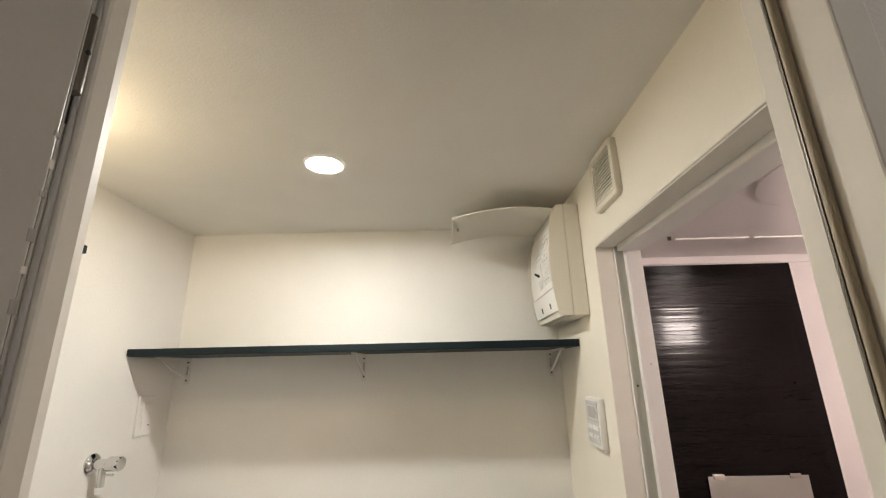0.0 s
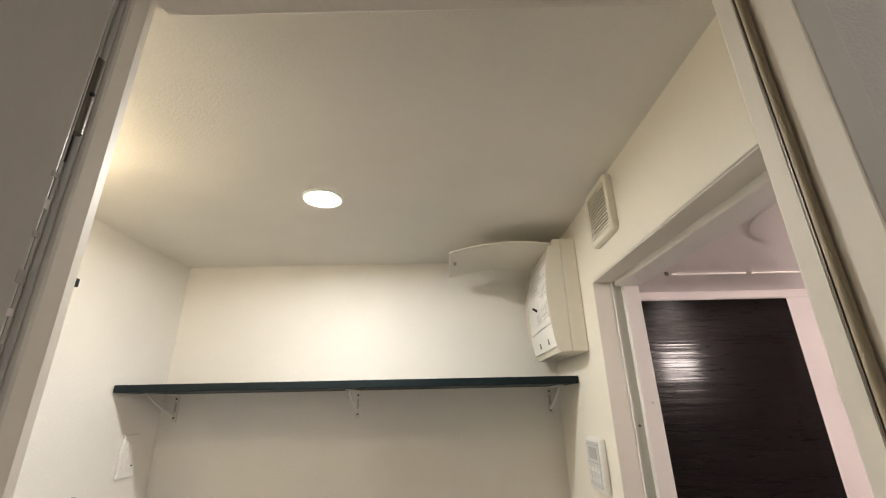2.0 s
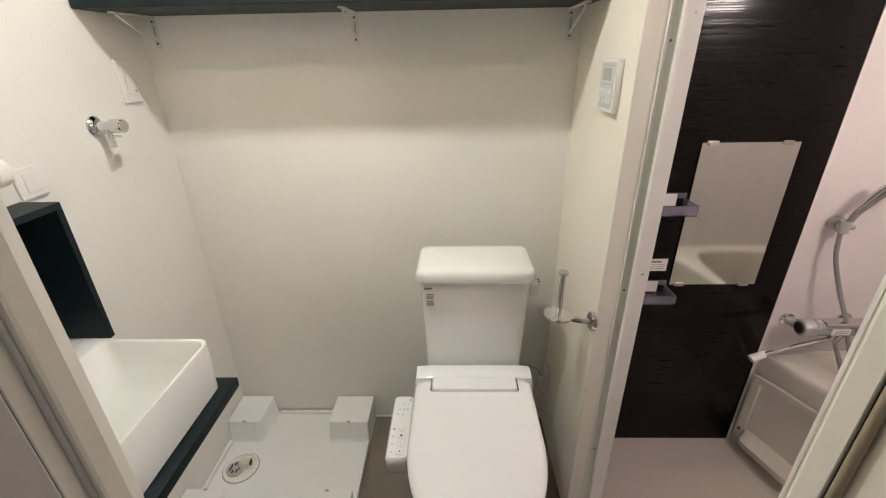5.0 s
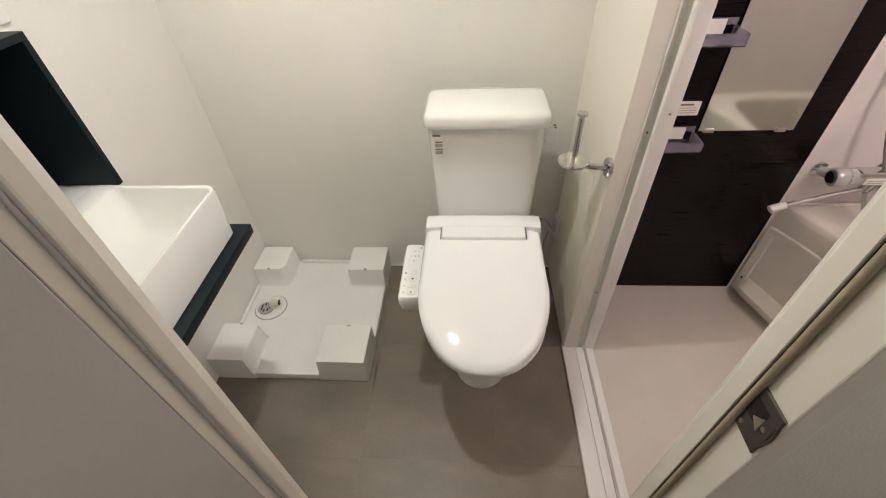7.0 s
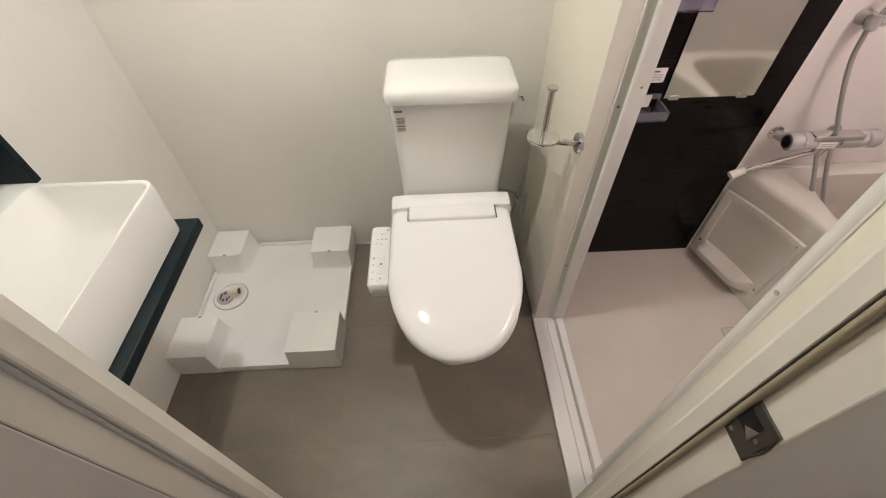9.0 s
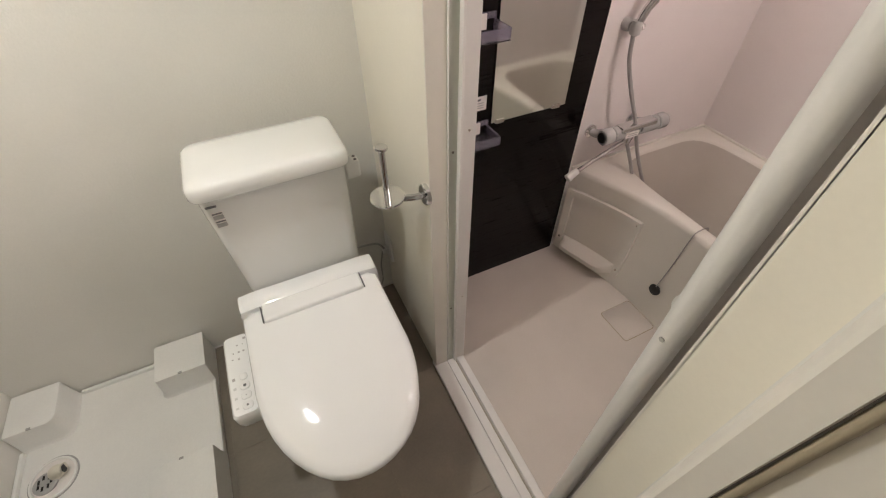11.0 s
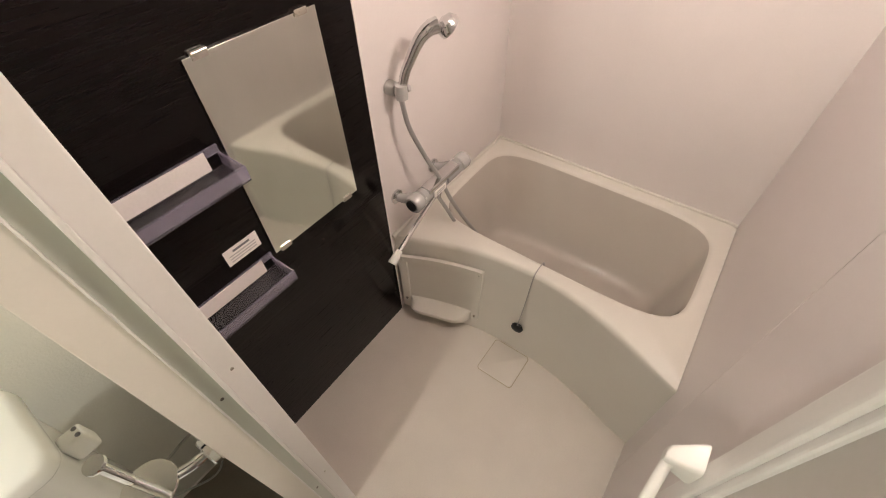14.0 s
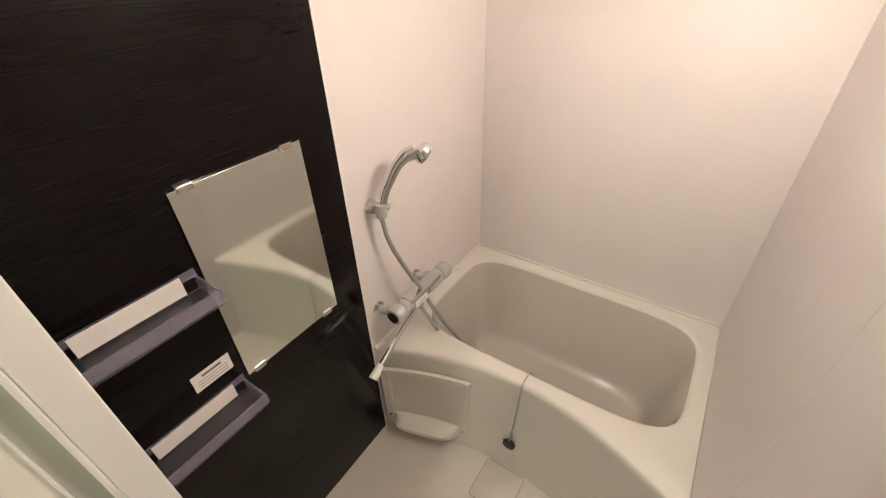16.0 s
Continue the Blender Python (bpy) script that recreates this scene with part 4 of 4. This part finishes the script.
# ---- bathtub ----
def build_tub():
    t = thing("bathtub", (1.7, 1.07, BF), "ivory moulded bathtub with a concave front apron", "bathtub")
    n = 96
    cx, cy = 1.735, 1.066

    def front_x(y, foot):
        u = (y - 1.066) / 0.506
        return (1.390 - 0.112 * u * u) if foot else (1.424 - 0.152 * u * u)

    def outer(z, foot, inset=0.0):
        pts = []
        for k in range(n):
            a = 2 * math.pi * k / n
            d = Vector((math.cos(a), math.sin(a)))
            s = 9.0
            if d.x > 1e-6:
                s = min(s, (BX1 + 0.001 - inset * 0.2 - cx) / d.x)
            if d.y > 1e-6:
                s = min(s, (BY1 - 0.002 - inset * 0.3 - cy) / d.y)
            if d.y < -1e-6:
                s = min(s, (BY0 - 0.001 + inset * 0.2 - cy) / d.y)
            if d.x < -1e-6:
                lo, hi = 0.0, s
                for _ in range(40):
                    mid = (lo + hi) / 2
                    if cx + mid * d.x > front_x(cy + mid * d.y, foot) + inset:
                        lo = mid
                    else:
                        hi = mid
                s = lo
            pts.append((cx + s * d.x, cy + s * d.y, z))
        return pts

    def opening(hx, hy, z, ox=0.0, oy=0.0, p=5.5):
        pts = []
        for k in range(n):
            a = 2 * math.pi * k / n
            c, s = math.cos(a), math.sin(a)
            r = (abs(c / hx) ** p + abs(s / hy) ** p) ** (-1 / p)
            pts.append((cx + ox + r * c, cy + oy + r * s, z))
        return pts

    rings = [outer(BF + 0.001, True), outer(0.40, False, 0.004), outer(0.445, False), outer(0.462, False, 0.004), outer(0.468, False, 0.014),
             opening(0.264, 0.464, 0.467), opening(0.256, 0.456, 0.464), opening(0.252, 0.452, 0.456)]
    part("tub_body", loft(rings, close_first=False, close_last=False), TUB, t, "", 50)
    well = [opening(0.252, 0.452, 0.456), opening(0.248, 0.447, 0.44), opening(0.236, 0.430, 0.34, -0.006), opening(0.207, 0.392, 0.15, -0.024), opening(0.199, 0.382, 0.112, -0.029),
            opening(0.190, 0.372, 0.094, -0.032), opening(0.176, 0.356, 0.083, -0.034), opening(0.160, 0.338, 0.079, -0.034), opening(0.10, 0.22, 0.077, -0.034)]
    part("tub_well", loft(well, close_first=False), TUBINSIDE, t, "tub interior, darker than the rim", 50)
    # caulk line along the walls
    seal = box(1.285, BX1 - 0.0005, BY1 - 0.014, BY1 - 0.0004, 0.460, 0.476, 0.004)
    add_box(seal, BX1 - 0.012, BX1 - 0.0004, BY0 + 0.0005, BY1 - 0.0145, 0.460, 0.476, 0.004)
    part("raised_edge", seal, TUB, t, "", 40)

    # access panel on the apron
    def on_front(y, z, off):
        f = (z - BF) / (0.45 - BF)
        return (front_x(y, True) * (1 - f) + front_x(y, False) * f - off, y, z)

    def patch(y0, y1, z0, z1, off, th, m=10):
        rings_ = []
        for k in range(m + 1):
            y = y0 + (y1 - y0) * k / m
            rings_.append([on_front(y, z0, off), on_front(y, z1, off), on_front(y, z1, off + th), on_front(y, z0, off + th)])
        return loft(rings_)

    ap = part("access_panel", patch(1.265, 1.520, 0.085, 0.350, -0.006, 0.008), TUB, t, "removable apron access panel", 40)
    part("panel_rim", patch(1.238, 1.545, 0.350, 0.378, -0.002, 0.015), TUB, ap, "", 40)
    part("panel_rim", patch(1.520, 1.545, 0.080, 0.3495, -0.002, 0.012), TUB, ap, "", 40)
    part("panel_rim", patch(1.238, 1.266, 0.080, 0.3495, -0.002, 0.012), TUB, ap, "", 40)
    rings_ = []
    for k in range(13):
        f = k / 12
        y = 1.268 + 0.252 * f
        bulge = 0.058 * (1 - (2 * f - 1) ** 6)
        rings_.append([on_front(y, 0.060, -0.004), on_front(y, 0.120, -0.004), on_front(y, 0.118, 0.004 + bulge * 0.4), on_front(y, 0.096, 0.006 + bulge), on_front(y, 0.070, 0.006 + bulge * 0.9)])
    part("soap_ledge", loft(rings_), TUB, ap, "", 50)
    for yy, zz in ((1.532, 0.362), (1.252, 0.362), (1.532, 0.108), (1.252, 0.108)):
        p = Vector(on_front(yy, zz, 0.0115))
        part("screw", rod(p + Vector((0.004, 0, 0)), p + Vector((-0.002, 0, 0)), 0.0055, seg=12), STEEL, ap)
    # plug hung over the rim on its chain
    pg = part("plug", lathe([(0.012, -0.004), (0.020, -0.002), (0.024, 0.004), (0.022, 0.012), (0.008, 0.016)], 26, "X", at=(0, 0, 0)), BLACK, t, "black rubber plug", 40)
    p = Vector(on_front(1.070, 0.165, 0.006))
    pg.matrix_basis = Matrix.Translation(p) @ Matrix.Rotation(radians(180), 4, "Z")
    pg.matrix_parent_inverse = t.matrix_basis.inverted()
    part("chain", sweep([(p.x - 0.012, 1.070, 0.17), tuple(Vector(on_front(1.066, 0.30, 0.004))), tuple(Vector(on_front(1.062, 0.44, 0.003))), (1.435, 1.061, 0.4705), (1.485, 1.060, 0.4705), (1.498, 1.060, 0.44)], 0.0022, 8), HOSE, t, "fine metal plug chain", 60)
    return on_front


build_tub()

# ---- floor drain ----
fd = thing("floor_drain_cover", (1.304, 1.065, BF), "square pale floor drain cover with a dark gap", "drain cover")
part("gap", loft([rounded_rect(1.305, 1.066, 0.0785, 0.0775, 0.014, BF - 0.003), rounded_rect(1.305, 1.066, 0.0785, 0.0775, 0.014, BF + 0.0012)]), GASKET, fd)
part("cover", loft([rounded_rect(1.305, 1.066, 0.0752, 0.0742, 0.012, BF - 0.003), rounded_rect(1.305, 1.066, 0.0752, 0.0742, 0.012, BF + 0.0022), rounded_rect(1.305, 1.066, 0.0742, 0.0732, 0.011, BF + 0.0030)]), BATHFLOOR, fd, "", 40)

# ---- mirror ----
mi = thing("bath_mirror", (1.02, BY1 - 0.006, 0.775), "frameless rectangular bathroom mirror on the black panel", "mirror")
part("glass", box(0.872, 1.170, BY1 - 0.0125, BY1 - 0.0066, 0.776, 1.273, 0.001), MIRROR, mi)
for xx, zz in ((0.905, 1.2725), (1.130, 1.2725), (0.905, 0.7765), (1.130, 0.7765)):
    s = 1 if zz > 1 else -1
    part("clip", box(xx - 0.016, xx + 0.016, BY1 - 0.0160, BY1 - 0.0062, min(zz - 0.008 * s, zz + 0.006 * s), max(zz - 0.008 * s, zz + 0.006 * s), 0.0015), STEEL, mi, "steel mirror clip")

# ---- acrylic shelves ----
def build_acrylic(z):
    t = thing("acrylic_shelf", (0.735, BY1 - 0.05, z), "smoky clear acrylic tray shelf with a white strip", "bath shelf", "shelves on the black panel")
    x0, x1, y0, y1 = 0.617, 0.862, BY1 - 0.092, BY1 - 0.0065
    part("tray", box(x0, x1, y0, y1, z, z + 0.004, 0.001), CLEARACRYL, t)
    part("front_lip", box(x0, x1, y0, y0 + 0.005, z + 0.0062, z + 0.034, 0.001), ACRYL, t)
    part("end_lip", box(x0, x0 + 0.005, y0 + 0.0052, y1, z + 0.0062, z + 0.034, 0.001), ACRYL, t)
    part("end_lip", box(x1 - 0.005, x1, y0 + 0.0052, y1, z + 0.0062, z + 0.034, 0.001), ACRYL, t)
    part("back_plate", box(x0, x1, y1 - 0.005, y1, z + 0.0345, z + 0.052, 0.001), ACRYL, t)
    part("white_strip", box(x0 + 0.025, x1 - 0.032, y1 - 0.009, y1 - 0.0052, z + 0.010, z + 0.050), STRIPWHITE, t, "white adhesive strip")


build_acrylic(1.062)
build_acrylic(0.740)

# ---- caution label ----
lb = thing("caution_label", (0.805, BY1 - 0.0065, 0.85), "small white caution label with grey print", "label")
part("plate", box(0.762, 0.852, BY1 - 0.0080, BY1 - 0.0064, 0.829, 0.876, 0.0005), STRIPWHITE, lb)
part("printed_line", box(0.785, 0.830, BY1 - 0.0088, BY1 - 0.0082, 0.862, 0.868), PRINT, lb)
for k in range(3):
    part("printed_line", box(0.772, 0.842, BY1 - 0.0088, BY1 - 0.0082, 0.837 + k * 0.008, 0.8395 + k * 0.008), GREYPLASTIC, lb)

# ---- mixer tap ----
def build_mixer():
    y, z = BY1 - 0.094, 0.648
    t = thing("bath_mixer", (1.45, BY1, z), "grey and chrome thermostatic bath mixer with a swivel spout", "tap")
    for xx in (1.338, 1.545):
        part("wall_flange", lathe([(0.026, 0.0), (0.026, 0.006), (0.016, 0.012)], 24, "Y", at=(xx, BY1 - 0.0005, 0.622)), CHROME, t, "", 40)
        part("elbow", sweep([(xx, BY1 - 0.008, 0.622), (xx + 0.006, BY1 - 0.035, 0.625), (xx + 0.014, y + 0.022, z - 0.006)], lambda f: 0.015 + 0.004 * f), LIGHTGREY, t, "", 50)
    part("body", loft([[(xx, y + r * math.sin(a) * 0.95, z + r * math.cos(a)) for a in (2 * math.pi * k / 24 for k in range(24))] for xx, r in ((1.352, 0.025), (1.356, 0.029), (1.566, 0.029), (1.570, 0.025))]), LIGHTGREY, t, "grey mixer body", 40)
    part("top_plate", box(1.375, 1.545, y - 0.028, y + 0.014, z + 0.012, z + 0.0315, 0.004), CHROME, t)
    part("knob", lathe([(0.026, 1.308), (0.031, 1.314), (0.031, 1.346), (0.026, 1.351)], 26, "X", at=(0, y, z)), LIGHTGREY, t, "", 40)
    part("knob_cap", lathe([(0.019, 1.3045), (0.021, 1.3085)], 22, "X", at=(0, y, z)), BLACK, t, "black knob cap", 40)
    part("knob", lathe([(0.026, 1.571), (0.030, 1.575), (0.030, 1.610), (0.027, 1.617)], 26, "X", at=(0, y, z)), LIGHTGREY, t, "", 40)
    lbl = part("label", box(1.395, 1.455, y - 0.0325, y - 0.0280, z - 0.010, z + 0.012), STRIPWHITE, t)
    for k in range(2):
        part("printed_line", box(1.402, 1.448, y - 0.0337, y - 0.0323, z - 0.004 + k * 0.008, z - 0.001 + k * 0.008), GREYPLASTIC, lbl)
    part("printed_mark", box(1.470, 1.476, y - 0.0310, y - 0.0280, z + 0.000, z + 0.014), PRINT, t)
    part("spout_joint", rod((1.432, y, z - 0.022), (1.432, y, z - 0.050), 0.013, seg=18), CHROME, t, "", 40)
    part("spout", sweep([(1.432, y - 0.002, z - 0.044), (1.375, y - 0.010, z - 0.052), (1.27, y - 0.024, z - 0.072), (1.170, y - 0.038, z - 0.094)], 0.0080), CHROME, t, "slim chrome swivel spout", 50)
    part("spout_tip", sweep([(1.190, y - 0.036, z - 0.087), (1.168, y - 0.039, z - 0.093), (1.146, y - 0.041, z - 0.104)], lambda f: 0.0115 + 0.004 * f), PLASTIC, t, "pale plastic spout tip", 50)
    part("hose_outlet", rod((1.462, y, z - 0.022), (1.442, y - 0.006, z - 0.055), 0.012, 0.010, seg=18), CHROME, t, "", 40)


build_mixer()

# ---- shower ----
def build_hook(x, z, name, label):
    t = thing(name, (x, BY1, z), label, "shower hook")
    part("wall_base", lathe([(0.021, 0.0), (0.021, 0.010), (0.017, 0.030)], 24, "Y", at=(x, BY1 - 0.0005, z)), GREYPLASTIC, t, "", 40)
    part("cradle", lathe([(0.017, -0.020), (0.018, 0.0), (0.016, 0.020)], 20, "Z", at=(x - 0.006, BY1 - 0.052, z + 0.004)), GREYPLASTIC, t, "", 40)
    part("neck", rod((x, BY1 - 0.026, z), (x - 0.004, BY1 - 0.046, z + 0.003), 0.013, seg=16), GREYPLASTIC, t)
    part("knob", lathe([(0.010, 0.0), (0.011, 0.010), (0.009, 0.014)], 16, "X", at=(x + 0.012, BY1 - 0.052, z + 0.002)), CHROME, t, "", 40)


build_hook(1.366, 1.005, "shower_hook", "grey shower head holder on the white wall")
build_hook(1.376, 1.624, "shower_hook", "empty grey shower head holder high on the wall")

sh = thing("hand_shower", (1.40, BY1 - 0.05, 1.0), "chrome hand shower on a grey flexible hose", "shower")
part("grip", sweep([(1.360, 1.521, 0.985), (1.373, 1.512, 1.052), (1.388, 1.498, 1.095), (1.402, 1.480, 1.138), (1.416, 1.460, 1.164), (1.436, 1.444, 1.172)], lambda f: 0.0125 + 0.0065 * f * f + 0.002 * f), CHROME, sh, "chrome handle", 60)
hd_ = part("spray_head", lathe([(0.012, 0.022), (0.026, 0.014), (0.031, 0.0), (0.030, -0.008), (0.026, -0.010)], 28), CHROME, sh, "round spray head", 40)
hd_.matrix_basis = Matrix.Translation((1.455, 1.428, 1.166)) @ Matrix.Rotation(radians(-38), 4, "Y") @ Matrix.Rotation(radians(-34), 4, "X")
hd_.matrix_parent_inverse = sh.matrix_basis.inverted()
part("hose", sweep([(1.360, 1.521, 0.985), (1.368, 1.508, 0.896), (1.405, 1.482, 0.777), (1.448, 1.465, 0.678), (1.486, 1.445, 0.561), (1.543, 1.42, 0.43), (1.601, 1.40, 0.314), (1.625, 1.385, 0.25),
                    (1.59, 1.375, 0.225), (1.545, 1.39, 0.30), (1.500, 1.413, 0.41), (1.465, 1.443, 0.52), (1.443, 1.468, 0.592)], 0.0072, 12, 10), HOSE, sh, "grey flexible hose", 60)

# ---- bathroom ceiling details ----
hs_ = thing("ceiling_hatch", (1.3, 1.2, BZ), "round white ceiling inspection hatch", "hatch")
part("ring", lathe([(0.212, -0.0005), (0.222, -0.0008), (0.222, -0.004), (0.213, -0.005)], 48, at=(0.955, 0.87, BZ)), BATHWALL, hs_, "", 40)
part("lid", lathe([(0.210, -0.0005), (0.210, -0.003)], 48, at=(0.955, 0.87, BZ)), BATHWALL, hs_, "", 40)
dr = thing("drying_bar", (1.2, 1.36, BZ), "thin white bar fixed along the ceiling", "rail")
part("bar", box(0.775, 0.990, 1.332, 1.339, BZ - 0.006, BZ - 0.0005, 0.002), STRIPWHITE, dr)
part("bar", box(1.005, 1.250, 1.332, 1.339, BZ - 0.006, BZ - 0.0005, 0.002), STRIPWHITE, dr)
part("end_cap", rod((0.752, 1.320, BZ - 0.010), (0.752, 1.320, BZ - 0.0005), 0.005, seg=12), DARKSTEEL, dr)

# ---- hall floor boards ----
plank = None
for r in range(9):
    for c in range(3):
        x0, y0 = -1.99 + c * 1.55 - 0.09 * (r % 2), -0.745 + r * 0.1345
        if plank is None:
            bm = box(0, 1.546, 0, 0.132, -0.0055, -0.0015, 0.0008, 1)
            plank = part("plank", bm, WOOD, hall_floor)
            o = plank
        else:
            o = new("plank", plank.data)
            o.parent = hall_floor
        o.matrix_basis = Matrix.Translation((x0, y0, 0))

# ---- washroom floor tiles ----
floor_ob = bpy.data.objects["floor"]
bm = box(0.0004, 0.4566, 0.0004, 0.4566, 0.0, 0.0016)
tile = part("floor_tile", bm, VINYL, floor_ob)
first = True
for ix in range(-2, 2):
    for iy in range(3):
        o = tile if first else new("floor_tile", tile.data)
        if not first:
            o.parent = floor_ob
        first = False
        x0, y0 = -0.24 + ix * 0.457, YB - 0.457 * (iy + 1)
        sx = (min(x0 + 0.457, XR - 0.008) - max(x0, XL)) / 0.457
        sy = (y0 + 0.457 - max(y0, 0.452)) / 0.457
        o.matrix_basis = Matrix.Translation((max(x0, XL), max(y0, 0.452), 0.0002)) @ Matrix.Diagonal((sx, sy, 1, 1))
